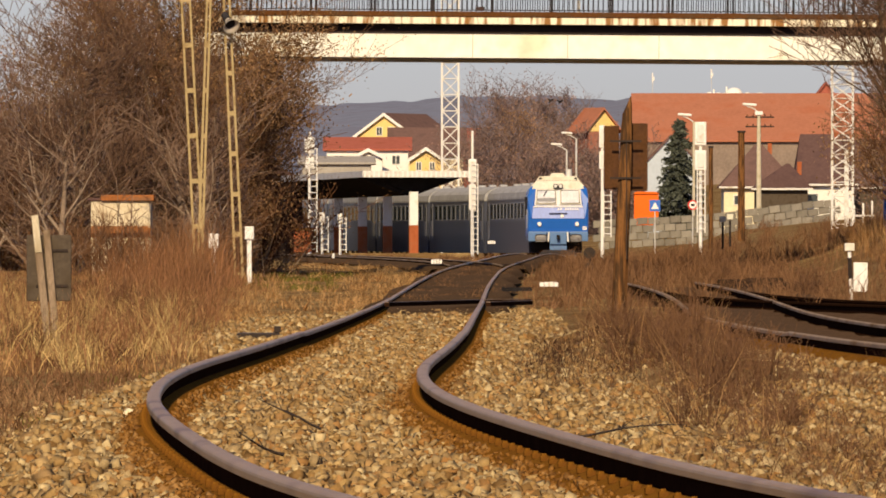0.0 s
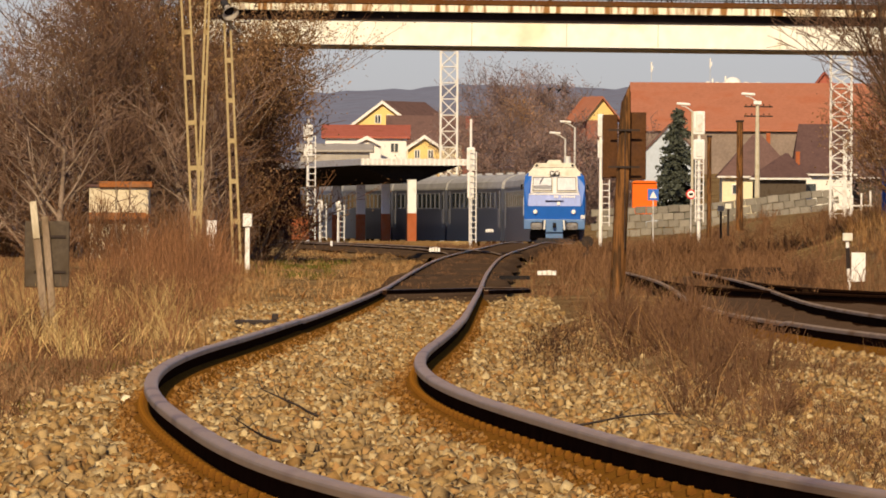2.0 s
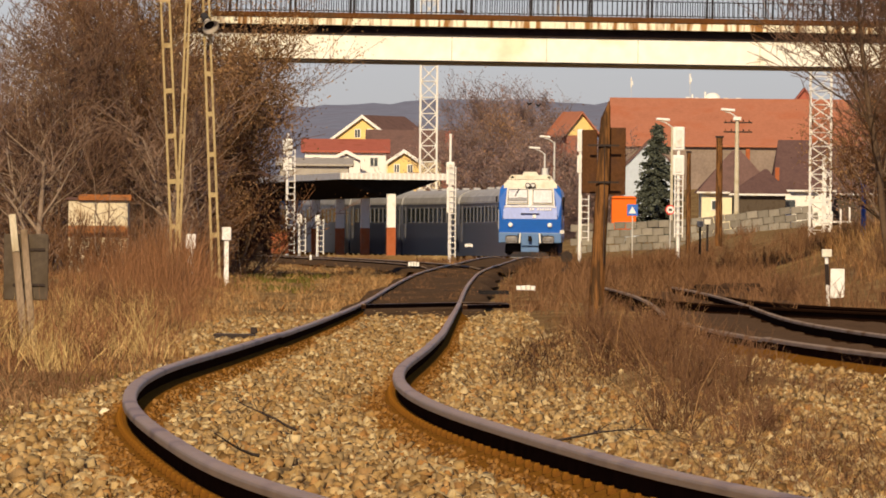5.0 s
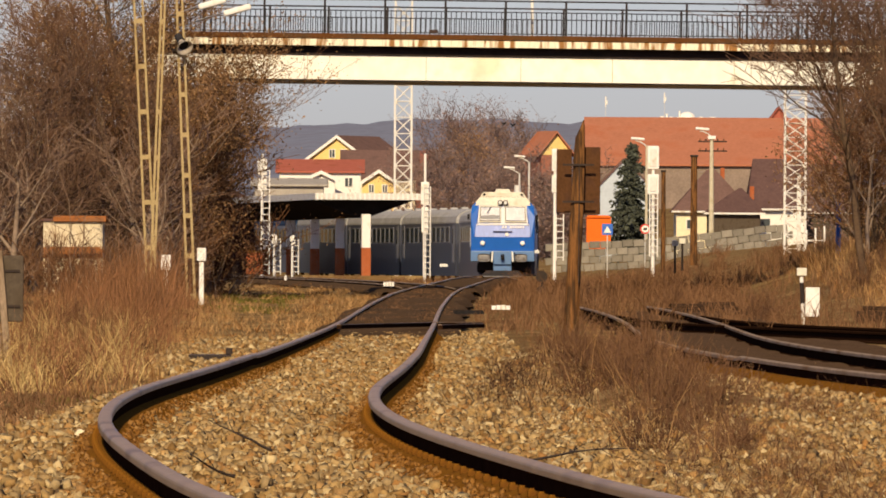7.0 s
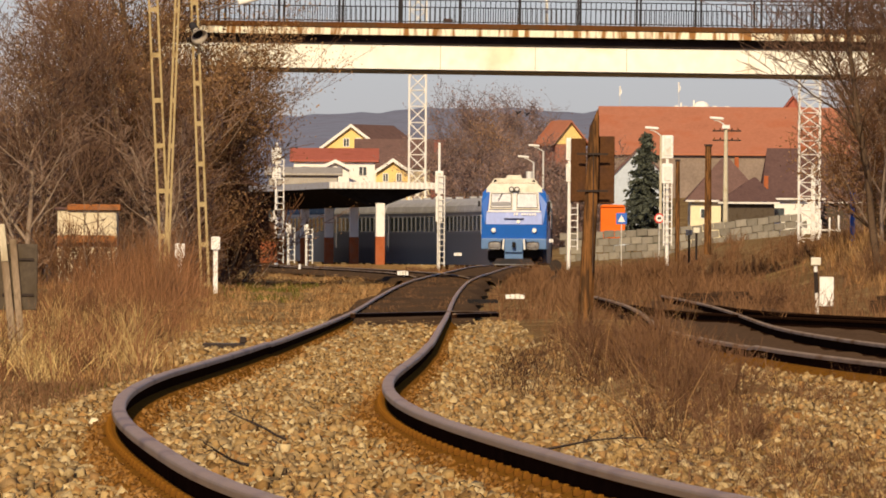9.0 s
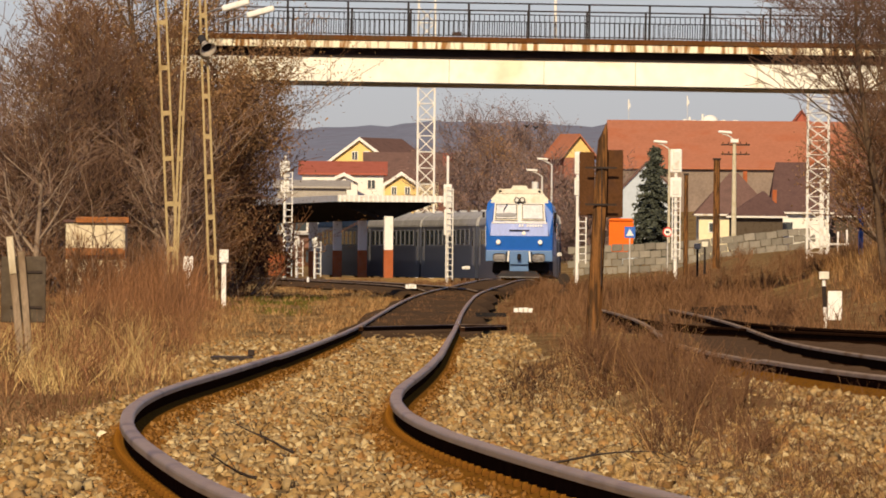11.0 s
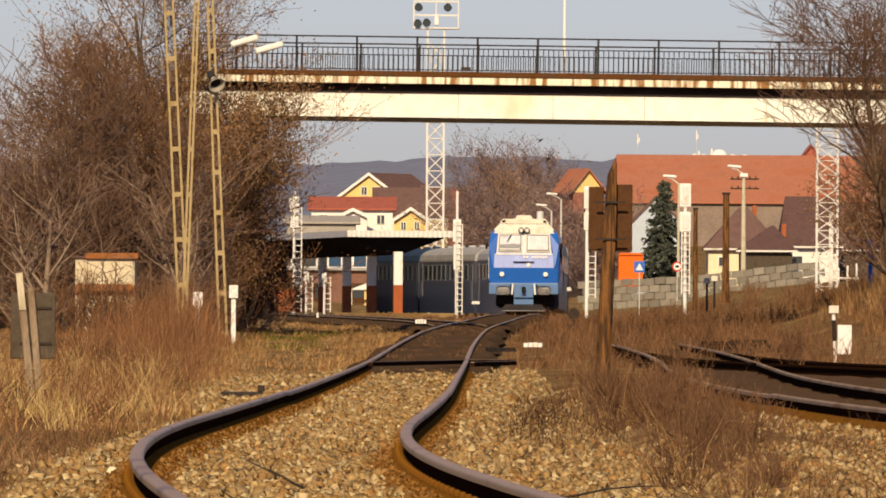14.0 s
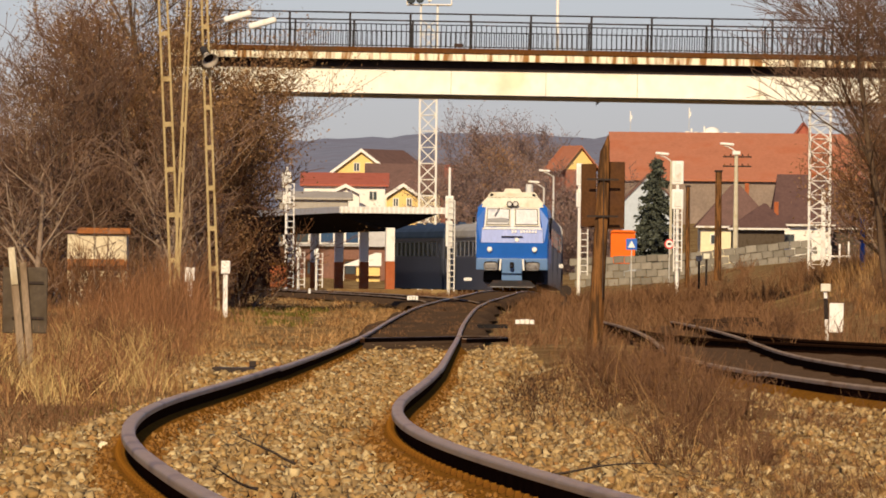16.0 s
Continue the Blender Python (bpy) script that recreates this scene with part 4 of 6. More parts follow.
# ---- houses ----
def house(x, y, z, w, d, h, roof, wall, roof_mat, label, turn=0.0, gable_front=False, windows=(), over=0.35, chimney=None, barge=True, gable=None):
    """Walls, a gabled roof with thickness, windows with frames. Ridge runs across unless the gable faces us."""
    t = thing("house", pose(x, y, z, 0, 0, turn), label, "house", "houses of the town")
    part("wall", bx(-w / 2, w / 2, 0, d, min(-0.5, zg(x, y) - z - 0.4), h), wall, t)
    if gable_front:
        part("gable", prism(bmesh.new(), [(-w / 2, h - 0.3), (w / 2, h - 0.3), (w / 2, h), (0, h + roof), (-w / 2, h)], -0.02, d - 0.01), gable or wall, t)
    th = 0.16
    rb = bmesh.new()
    if gable_front:
        e = over / (w / 2) * roof
        prism(rb, [(-w / 2 - over, h - e), (0, h + roof), (w / 2 + over, h - e), (w / 2 + over, h - e + th), (0, h + roof + th), (-w / 2 - over, h - e + th)], -over, d + over)
    else:
        e = over / (d / 2) * roof
        prism(rb, [(-d / 2 - over, h - e), (0, h + roof), (d / 2 + over, h - e), (d / 2 + over, h - e + th), (0, h + roof + th), (-d / 2 - over, h - e + th)], -w / 2 - over, w / 2 + over)
        bmesh.ops.transform(rb, matrix=pose(0, d / 2, 0, 0, 0, 90), verts=rb.verts)
    r = part("roof", rb, roof_mat, t, "tiled roof")
    if gable_front and barge:
        for s in (-1, 1):
            b2 = bmesh.new()
            e = over / (w / 2) * roof
            prism(b2, [(s * (w / 2 + over), h - e - 0.12), (0, h + roof - 0.12), (0, h + roof + th + 0.02), (s * (w / 2 + over), h - e + th + 0.02)], -over - 0.06, -over - 0.004)
            part("barge_board", b2, "white", r)
    for (wx, wz, ww, wh) in windows:
        f = part("window", bx(wx - ww / 2 - 0.06, wx + ww / 2 + 0.06, -0.05, 0.1, wz - 0.06, wz + wh + 0.06), "white", t)
        part("pane", bx(wx - ww / 2, wx + ww / 2, -0.075, -0.055, wz, wz + wh), "glass", f)
        part("mullion", bx(wx - 0.03, wx + 0.03, -0.09, -0.077, wz, wz + wh), "white", f)
    if chimney:
        cx, cy, cz, ch = chimney
        part("chimney", bx(cx - 0.3, cx + 0.3, cy - 0.3, cy + 0.3, cz, cz + ch, 0.02), "brick_red", r)
    return t


# hillside houses behind the station
house(-4.63, 1000, 8.61, 6.4, 9, 2.9, 2.2, "plaster_yellow", "tiles_old", "yellow gabled house with white roof edges on the slope", turn=-24, gable_front=True, windows=((-0.6, 3.2, 0.5, 0.7), (0.6, 3.2, 0.5, 0.7)))
house(-5.68, 900, 7.97, 6.8, 8, 1.5, 0.95, "plaster_white", "tiles_red", "white house under a low red tiled roof", windows=((-2.4, 0.3, 0.6, 0.7), (-0.4, 0.4, 0.6, 0.6), (0.5, 0.4, 0.6, 0.6), (2.4, 0.3, 0.6, 0.7)), chimney=None)
house(-5.55, 893, 8.05, 2.3, 5, 0.75, 0.55, "plaster_white", "tiles_red", "small white gable under red tiles", gable_front=True, windows=((-0.4, 0.2, 0.4, 0.5), (0.4, 0.2, 0.4, 0.5)))
house(-0.74, 880, 7.53, 2.7, 6, 0.9, 0.9, "plaster_yellow", "tiles_old", "pale yellow house with a steep roof", gable_front=True, windows=((-0.6, 0.1, 0.35, 0.6), (0.5, 0.1, 0.35, 0.6)))
house(-0.70, 950, 8.62, 6.4, 9, 0.9, 2.3, "plaster_cream", "tiles_old", "wide house with an old brown tiled roof", windows=((-3, 0.1, 0.6, 0.8),))
house(2.95, 1000, 9.93, 2.2, 7, 1.4, 1.0, "tiles_red", "tiles_red", "narrow red-walled house beyond the station")
house(-7.92, 860, 6.15, 5.5, 9, 1.8, 0.5, "asphalt_roof", "asphalt_roof", "grey flat station building behind the canopy")
# the big orange-roofed hall and the houses by the crossing
house(26.80, 860, 5.47, 21.2, 16, 4.4, 3.7, "plaster_dull", "tiles_orange", "long hall under a big orange tiled roof", windows=((-8.6, 0.6, 0.8, 1.2),))
house(12.25, 785, 8.49, 2.2, 3.4, 1.5, 1.3, "plaster_red", "tiles_orange", "house with a bright yellow gable and orange roof", gable_front=True, turn=20, barge=False, gable="plaster_yellow")
def hip_house(x, y, z, w, d, h, roof, ridge, wall, roof_mat, label, windows=(), shift=0.0):
    """A house under a hipped roof whose ridge is shorter than the walls."""
    t = thing("house", pose(x, y, z), label, "house", "houses of the town")
    part("wall", bx(-w / 2, w / 2, 0, d, min(-0.5, zg(x, y) - z - 0.4), h), wall, t)
    bm = bmesh.new()
    o = 0.3
    e = [bm.verts.new(p) for p in ((-w / 2 - o, -o, h), (w / 2 + o, -o, h), (w / 2 + o, d + o, h), (-w / 2 - o, d + o, h))]
    k = [bm.verts.new(p) for p in ((shift - ridge / 2, d / 2, h + roof), (shift + ridge / 2, d / 2, h + roof))]
    for f in ((e[0], e[1], k[1], k[0]), (e[1], e[2], k[1]), (e[2], e[3], k[0], k[1]), (e[3], e[0], k[0]), (e[3], e[2], e[1], e[0])):
        bm.faces.new(f)
    r = part("roof", bm, roof_mat, t, "tiled hipped roof")
    part("gutter", bx(-w / 2 - o, w / 2 + o, -o - 0.08, -o, h - 0.06, h + 0.05), "galv", r)
    part("chimney", bx(shift + 0.55, shift + 0.8, d / 2 - 0.2, d / 2 + 0.2, h + roof * 0.55, h + roof + 0.1, 0.02), "brick_red", r)
    for (wx, wz, ww, wh) in windows:
        f = part("window", bx(wx - ww / 2 - 0.06, wx + ww / 2 + 0.06, -0.05, 0.1, wz - 0.06, wz + wh + 0.06), "white", t)
        part("pane", bx(wx - ww / 2, wx + ww / 2, -0.075, -0.055, wz, wz + wh), "glass", f)
    return t


hip_house(19.37, 640, 3.35, 4.3, 6, 1.35, 2.55, 0.5, "plaster_cream", "tiles_old", "cream cottage under a brown hipped roof", windows=((-1.35, 0.35, 0.35, 0.5),), shift=0.0)
hip_house(20.20, 625, 3.61, 3.0, 4, 0.9, 1.5, 0.2, "board_grey", "tiles_brown", "low annex with a dark tiled roof", shift=0.4)
hip_house(22.95, 630, 3.44, 3.2, 5, 1.35, 3.0, 2.9, "plaster_white", "tiles_brown", "white house under a steep dark brown roof", windows=((-0.8, 0.3, 0.6, 0.5),))
hip_house(26.0, 636, 3.44, 2.9, 5, 1.2, 2.9, 2.5, "board_grey", "tiles_brown", "dark outbuilding under a brown roof")
house(15.55, 705, 4.0, 3.4, 5, 2.7, 1.75, "plaster_blue", "tiles_old", "small house with a pale blue gable behind the spruce", gable_front=True, barge=False, over=0.15)
# red tower roof and pale ridge ornaments far behind the hall
house(41.88, 1150, 14.04, 4.5, 6, 2.0, 3.0, "tiles_red", "tiles_red", "red roof top beyond the hall", gable_front=True, barge=False)
fp = thing("far_building", pose(39.05, 1400, 6.0), "pale far building with small dome and roof ornaments", "building")
zt = 21.50 - 6.0
part("wall", bx(-3.6, 4.1, 0, 8, 0, zt, 0.05), "plaster_white", fp)
for k, (ox, w_, h_) in enumerate(((-3.3, 0.5, 0.35), (-2.7, 0.25, 0.7), (-2.1, 0.5, 0.3), (-1.3, 0.35, 0.25), (1.7, 0.6, 0.3), (2.5, 0.5, 0.22), (3.3, 0.7, 0.28))):
    part("ornament", bx(ox - w_ / 2, ox + w_ / 2, 0.1, 0.6, zt, zt + h_, 0.06), "plaster_white", fp)
dm = bmesh.new()
bmesh.ops.create_uvsphere(dm, u_segments=16, v_segments=10, radius=1.15)
bmesh.ops.scale(dm, vec=(1, 1, 0.85), verts=dm.verts)
bmesh.ops.translate(dm, vec=(0.0, 1.6, zt), verts=dm.verts)
dome = part("dome", dm, "plaster_white", fp, "low pale dome", smooth=True)
part("finial", rd((-1.0, 1.0, zt), (-1.0, 1.0, zt + 1.05), 0.16, 0.12), "plaster_white", dome)
# two slim aerial masts beyond the roofs
for u, v in ((1155, 129), (1259, 122)):
    am = thing("aerial_mast", pose((u - 770) * 1500 / 19000, 1500, 8.0), "slim far aerial mast with white top", "mast", "aerial masts")
    h = 0.72 + (450 - v) * 1500 / 19000 - 8.0
    part("shaft", rd((0, 0, 0), (0, 0, h - 1.4), 0.05, 0.035, 6), "galv", am)
    part("aerial", rd((0, 0, h - 1.4), (0, 0, h), 0.11, 0.09, 8), "white", am, "white aerial")
    part("bracket", bx(0.1, 0.24, -0.04, 0.04, h - 1.1, h - 0.55), "white", am)
# building with white and orange wall behind the left trees
lb = thing("low_building", pose(-8.71, 283, 0.0), "low cream building with orange-brown bands behind bare trees", "building")
part("wall", bx(-0.36, 1.2, 0.0, 2.0, -0.3, 2.12), "plaster_worn", lb)
part("roof_edge", bx(-0.1, 1.3, -0.12, 2.1, 2.123, 2.28, 0.02), "rust_paint", lb, "weathered brown roof edge")
part("roof_edge", bx(-0.44, -0.104, -0.06, 2.05, 2.123, 2.2, 0.02), "tiles_brown", lb, "brown roof edge")
part("band", bx(-0.362, 1.202, -0.03, -0.003, 1.16, 1.42, 0.006), "rust_paint", lb, "orange-brown painted band")
for k in range(3):
    part("pilaster", bx(-0.25 + k * 0.55, -0.17 + k * 0.55, -0.04, -0.003, -0.3, 1.155, 0.006), "plaster_dull", lb)


band = thing("painted_band", pose(-8.41, 282.8, 0.0), "orange painted band along a low cream wall", "wall band")
part("strip", bx(-0.65, 0.85, -0.03, 0.0, 1.27, 1.46, 0.005), "rust_paint", band)

# orange stall, road signs
stall = thing("orange_stall", pose(11.88, 602, 2.94), "bright orange stall by the level crossing", "stall")
part("body", bx(-0.72, 0.65, 0, 1.2, -0.6, 1.15, 0.03), "orange_panel", stall)
part("roof", prism(bmesh.new(), [(-0.76, 1.155), (0.7, 1.155), (0.5, 1.28), (-0.6, 1.28)], -0.1, 1.3), "orange_panel", stall)
cs = thing("crossing_sign", pose(11.06, 540, 1.0), "blue square road sign with a white triangle", "road sign")
cz = 3.16 - 1.0
part("post", rd((0, 0.05, -0.4), (0, 0.05, cz), 0.03), "galv", cs)
part("plate", bx(-0.27, 0.27, -0.01, 0.01, cz - 0.28, cz + 0.28, 0.006), "sign_blue", cs)
part("triangle", prism(bmesh.new(), [(-0.19, cz - 0.17), (0.19, cz - 0.17), (0, cz + 0.18)], -0.022, -0.014), "white", cs)
rs = thing("speed_sign", pose(12.96, 540, 1.2), "round white road sign with a red rim", "road sign")
cz = 3.19 - 1.2
part("post", rd((0, 0.05, -0.4), (0, 0.05, cz), 0.03), "galv", rs)
part("disc", rd((0, 0.012, cz), (0, -0.012, cz), 0.25, 0.25, 20), "sign_red", rs)
part("face", rd((0, -0.014, cz), (0, -0.022, cz), 0.18, 0.18, 20), "white", rs)
part("bar", bx(-0.09, 0.09, -0.032, -0.024, cz - 0.06, cz + 0.06), "black", rs, "dark bars in place of figures")


def street_lamp(u, d, v_top, v_base, arm, mat, cross=False):
    base, top = 0.72 + (450 - v_base) * d / 19000, 0.72 + (450 - v_top) * d / 19000
    t = thing("street_lamp", pose((u - 770) * d / 19000, d, base), "pale concrete street lamp with a curved arm by the road", "street lamp", "road lamps")
    h = top - base
    part("shaft", rd((0, 0, -1.0), (0, 0, h - 0.3), 0.16 if cross else 0.09, 0.10 if cross else 0.06, 8), mat, t)
    bm = bmesh.new()
    p = (0, 0, h - 0.35)
    for a in (0.3, 0.6, 1.0):
        q = (-arm * a * 0.75, 0, h - 0.35 + 0.33 * math.sin(a * 1.57))
        rod(bm, p, q, 0.035, n=6)
        p = q
    part("arm", bm, "galv", t)
    part("lamp_head", bx(-arm - 0.42, -arm * 0.75 + 0.15, -0.15, 0.15, h - 0.04, h + 0.11, 0.06), "white", t, m=pose(0, 0, 0, 0, 4, 0))
    if cross:
        for z in (h - 0.62, h - 1.15):
            c = part("crossarm", bx(-0.75, 0.85, -0.05, 0.05, z - 0.04, z + 0.04), "iron", t, "dark insulator arm")
            for k in range(5):
                part("insulator", rd((-0.65 + k * 0.33, 0, z + 0.045), (-0.65 + k * 0.33, 0, z + 0.16), 0.045, 0.03, 6), "black" if k % 2 else "wood", c)
        part("collar", bx(-0.22, 0.22, -0.2, 0.2, h - 0.5, h - 0.3, 0.02), "white", t)


street_lamp(1343, 600, 188, 368, 0.9, "concrete", True)
street_lamp(1228, 600, 206, 372, 0.85, "concrete")
street_lamp(1020, 760, 238, 330, 0.9, "galv")
street_lamp(1003, 755, 258, 330, 0.9, "galv")
for u, d, v0, v1, r in ((1258, 470, 262, 425, 0.11), (1312, 430, 235, 405, 0.15)):
    t = thing("wooden_pole", pose((u - 770) * d / 19000, d, 0.72 + (450 - v1) * d / 19000 - 0.5), "rusty brown pole on the bank", "pole", "brown poles")
    part("shaft", rd((0, 0, 0), (0, 0, (v1 - v0) * d / 19000 + 0.5), r, r * 0.85, 9), "wood", t)
    part("cap", bx(-r * 1.1, r * 1.1, -r, r, (v1 - v0) * d / 19000 + 0.5, (v1 - v0) * d / 19000 + 0.58, 0.01), "iron", t)
for u, v, d in ((1279, 390, 330), (1292, 386, 340)):
    t = thing("marker_post", pose((u - 770) * d / 19000, d, 0.72 + (450 - v) * d / 19000 - 0.6), "short marker post with a pale head", "marker post")
    part("post", rd((0, 0, -0.3), (0, 0, 0.55), 0.035), "iron", t)
    part("cabinet", bx(-0.10, 0.10, -0.08, 0.08, 0.55, 0.72, 0.02), "cream", t)
bp = thing("blue_pole", pose(13.86, 330, 1.2), "blue painted pole beside the bank", "pole")
part("shaft", rd((0, 0, -0.3), (0, 0, 1.9), 0.075), "sign_blue", bp)
wt = thing("marker_post", pose(-3.79, 400, 0.3), "thin white stake in the grass", "marker post")
part("post", rd((0, 0, 0), (0, 0, 0.45), 0.05), "white", wt)
fence = thing("white_fence", pose(19.20, 480, 2.0), "white fence posts on the bank", "fence")
for k in range(3):
    part("post", bx(-0.5 + k * 0.4, -0.42 + k * 0.4, -0.04, 0.04, -0.5, 0.9 + 0.1 * k, 0.01), "white", fence)
part("rail", bx(-0.55, 0.45, -0.06, -0.042, 0.4, 0.48), "white", fence)

# block wall beside the road, block by block
wall = thing("block_wall", pose(0, 585, 0), "grey concrete block wall along the road", "wall", kind="structure")
_blk = bx(-0.29, 0.29, -0.14, 0.14, -0.19, 0.19, 0.02)
_bm = bpy.data.meshes.new("block")
_blk.to_mesh(_bm)
_blk.free()
_bm.materials.append(M["block"])
_wx, _wz = (8.9, 14.8, 21.4), (2.55, 2.87, 3.68)
for r in range(4):
    for c in range(22):
        bxx = 8.9 + c * 0.60 + (0.3 if r % 2 else 0)
        o = new("block", _bm)
        o.parent = wall
        o.matrix_basis = pose(bxx, 0.02 * ((c * 7 + r * 3) % 5), float(np.interp(bxx, _wx, _wz)) - 0.2 - r * 0.40 + 0.02 * ((c * 5 + r) % 3), 0, -3 if bxx < 14.8 else -7, 0)


# ---- hills ----
hx_ = np.linspace(-700, 900, 320)
hy_ = np.linspace(2300, 4400, 36)


def hill_z(x, y):
    ridge = 40.2 + 2.0 * smooth01((x + 45) / 50) + 0.5 * np.sin(x / 13) + 0.35 * np.sin(x / 4.7)
    up = smooth01((y - 2300) / 1200)
    trees = 0.7 * np.abs(np.sin(x / 5.1 + np.sin(x / 2.3) + y / 17)) + 0.6 * np.abs(np.sin(x / 2.9 + y / 11)) 
    return 8 + ridge * up + trees * up


tagged(sheet("hill", hx_, hy_, hill_z, M["hill"]), "wooded ridge behind the town, haze painted into its colour", "hill", kind="structure")


# ---- trees ----
def grow(seed, height, spread, levels, trunk_r, first=0.25, kids=(5, 6, 6, 5), droop=0.0, lean=(0, 0), wild=0.35):
    """Limbs as a list of tapering segments (start, end, radii), branching level by level."""
    r = random.Random(seed)
    segs, tips = [], []

    def limb(p, d, length, rad, level):
        n = 6 if level == 0 else (4 if level < 3 else (3 if level < 4 else 1))
        pts = [p]
        dirs = []
        for i in range(n):
            d = (d + Vector((r.uniform(-1, 1), r.uniform(-1, 1), r.uniform(-0.6, 0.9) - droop * (level > 1))) * wild * (0.35 if level == 0 else 0.6)).normalized()
            q = pts[-1] + d * (length / n)
            segs.append((pts[-1], q, rad * (1 - 0.75 * i / n), rad * (1 - 0.75 * (i + 1) / n), level))
            pts.append(q)
            dirs.append(d)
        if level >= levels:
            tips.append((pts[-1], d))
            tips.append((pts[-2], d))
            return
        k = kids[min(level, len(kids) - 1)]
        for j in range(k):
            f = first + (1 - first) * (j + r.uniform(0.2, 0.9)) / k if level == 0 else 0.15 + 0.85 * (j + r.uniform(0.1, 0.9)) / k
            i = min(int(f * n), n - 1)
            p0 = pts[i].lerp(pts[i + 1], f * n - i)
            side = Vector((r.uniform(-1, 1), r.uniform(-1, 1), r.uniform(-0.15, 0.5))).normalized()
            dd = (dirs[i] * r.uniform(0.45, 0.9) + side * r.uniform(0.6, 1.1) * spread).normalized()
            limb(p0, dd, length * r.uniform(0.42, 0.68) * (1.0 - 0.35 * f * (level == 0)), rad * (1 - 0.75 * f) * r.uniform(0.45, 0.7), level + 1)

    limb(Vector((0, 0, -0.3)), Vector((lean[0], lean[1], 1)).normalized(), height, trunk_r, 0)
    return segs, tips


def limbs_mesh(name, segs, mat, keep, rmin):
    co, tri = [], []
    for a, b, r0, r1, level in segs:
        if not keep(level):
            continue
        n = 6 if level == 0 else (4 if level == 1 else 3)
        d = (b - a).normalized()
        u = d.orthogonal().normalized()
        w = d.cross(u)
        base = len(co)
        for c, rr in ((a, max(r0, rmin)), (b, max(r1, rmin))):
            for k in range(n):
                t = 2 * math.pi * k / n
                co.append(c + (u * math.cos(t) + w * math.sin(t)) * rr)
        for k in range(n):
            k2 = (k + 1) % n
            tri.append((base + k, base + k2, base + n + k2))
            tri.append((base + k, base + n + k2, base + n + k))
    return array_mesh(name, np.array([v[:] for v in co]), np.array(tri), mat, True)


def leaves_mesh(name, spots, size, mat, seed, per=3, scatter=0.25):
    g = np.random.default_rng(seed)
    p = np.repeat(np.array([s[:] for s in spots]), per, 0)
    n = len(p)
    p = p + g.normal(size=(n, 3)) * scatter
    u = g.normal(size=(n, 3))
    u /= np.linalg.norm(u, axis=1)[:, None]
    w = np.cross(u, g.normal(size=(n, 3)))
    w /= np.linalg.norm(w, axis=1)[:, None]
    s = size * g.uniform(0.6, 1.4, size=(n, 1))
    fold = np.cross(u, w) * s * 0.25
    v = np.stack([p - u * s, p + w * s * 0.55 + fold, p + u * s, p - w * s * 0.55 + fold], 1).reshape(-1, 3)
    i = np.arange(n)[:, None] * 4
    f = np.concatenate([i + np.array([[0, 1, 2]]), i + np.array([[0, 2, 3]])], 0)
    return array_mesh(name, v, f, mat)


def tree(name, seed, m, label, height, spread, levels, trunk_r, mats=("bark", "twig"), leaf=None, group="", rmin=0.006, **kw):
    segs, tips = grow(seed, height, spread, levels, trunk_r, **kw)
    t = thing(name, m, label, "tree", group)
    a = new("trunk", limbs_mesh("trunk", segs, M[mats[0]], lambda l: l <= 2, rmin))
    b = new("crown", limbs_mesh("crown", segs, M[mats[1]], lambda l: l > 2, rmin))
    a.parent = b.parent = t
    if leaf:
        size, mat, per, sc = leaf
        c = new("leaves", leaves_mesh("leaves", [p for p, d in tips], size, M[mat], seed, per, sc))
        c.parent = t
        tagged(c, "curled dry leaves", kind="stuff")
    return t


# the thicket at the left: bare trees in front, one still holding its dry brown leaves
leafy_a = tree("dry_leaf_tree", 11, pose(-5.85, 300, 0.0), "tree still holding dense dry brown leaves", 5.0, 0.8, 4, 0.16, leaf=(0.038, "leaf_dry", 8, 0.15), group="thicket by the line", first=0.08, kids=(12, 6, 5, 4), mats=("bark_dark", "twig_red"))
leafy_b = tree("dry_leaf_tree", 12, pose(-7.09, 306, 0.0), "tree still holding dense dry brown leaves", 9.6, 0.7, 4, 0.17, leaf=(0.036, "leaf_dry_lit", 6, 0.16), group="thicket by the line", first=0.10, kids=(12, 6, 5, 4), mats=("bark_dark", "twig_red"))
leafy_c = tree("dry_leaf_tree", 17, pose(-5.05, 302, 0.0), "low tree with hanging dry brown leaves", 5.4, 0.7, 4, 0.11, leaf=(0.038, "leaf_dry", 8, 0.15), group="thicket by the line", first=0.05, kids=(10, 6, 5, 3), mats=("bark_dark", "twig_red"))
copy_thing(leafy_b, pose(-8.29, 310, -2.5, 0, 0, 130))
copy_thing(leafy_b, pose(-9.44, 312, -4.2, 0, 0, 250))
copy_thing(leafy_c, pose(-5.59, 308, 0.0, 0, 0, 80))
copy_thing(leafy_c, pose(-6.87, 311, 0.0, 0, 0, 190))
bare_a = tree("bare_tree", 21, pose(-9.53, 292, 0.0), "bare grey-brown tree with spreading limbs", 5.7, 0.95, 4, 0.165, group="thicket by the line", first=0.08, kids=(9, 5, 5, 3), rmin=0.0105, mats=("bark", "twig"))
bare_b = tree("bare_tree", 22, pose(-11.07, 288, -1.1), "bare grey-brown tree with thin twigs", 5.5, 0.9, 4, 0.15, group="thicket by the line", first=0.08, kids=(9, 6, 5, 4), rmin=0.0085, mats=("bark", "twig_dark"))
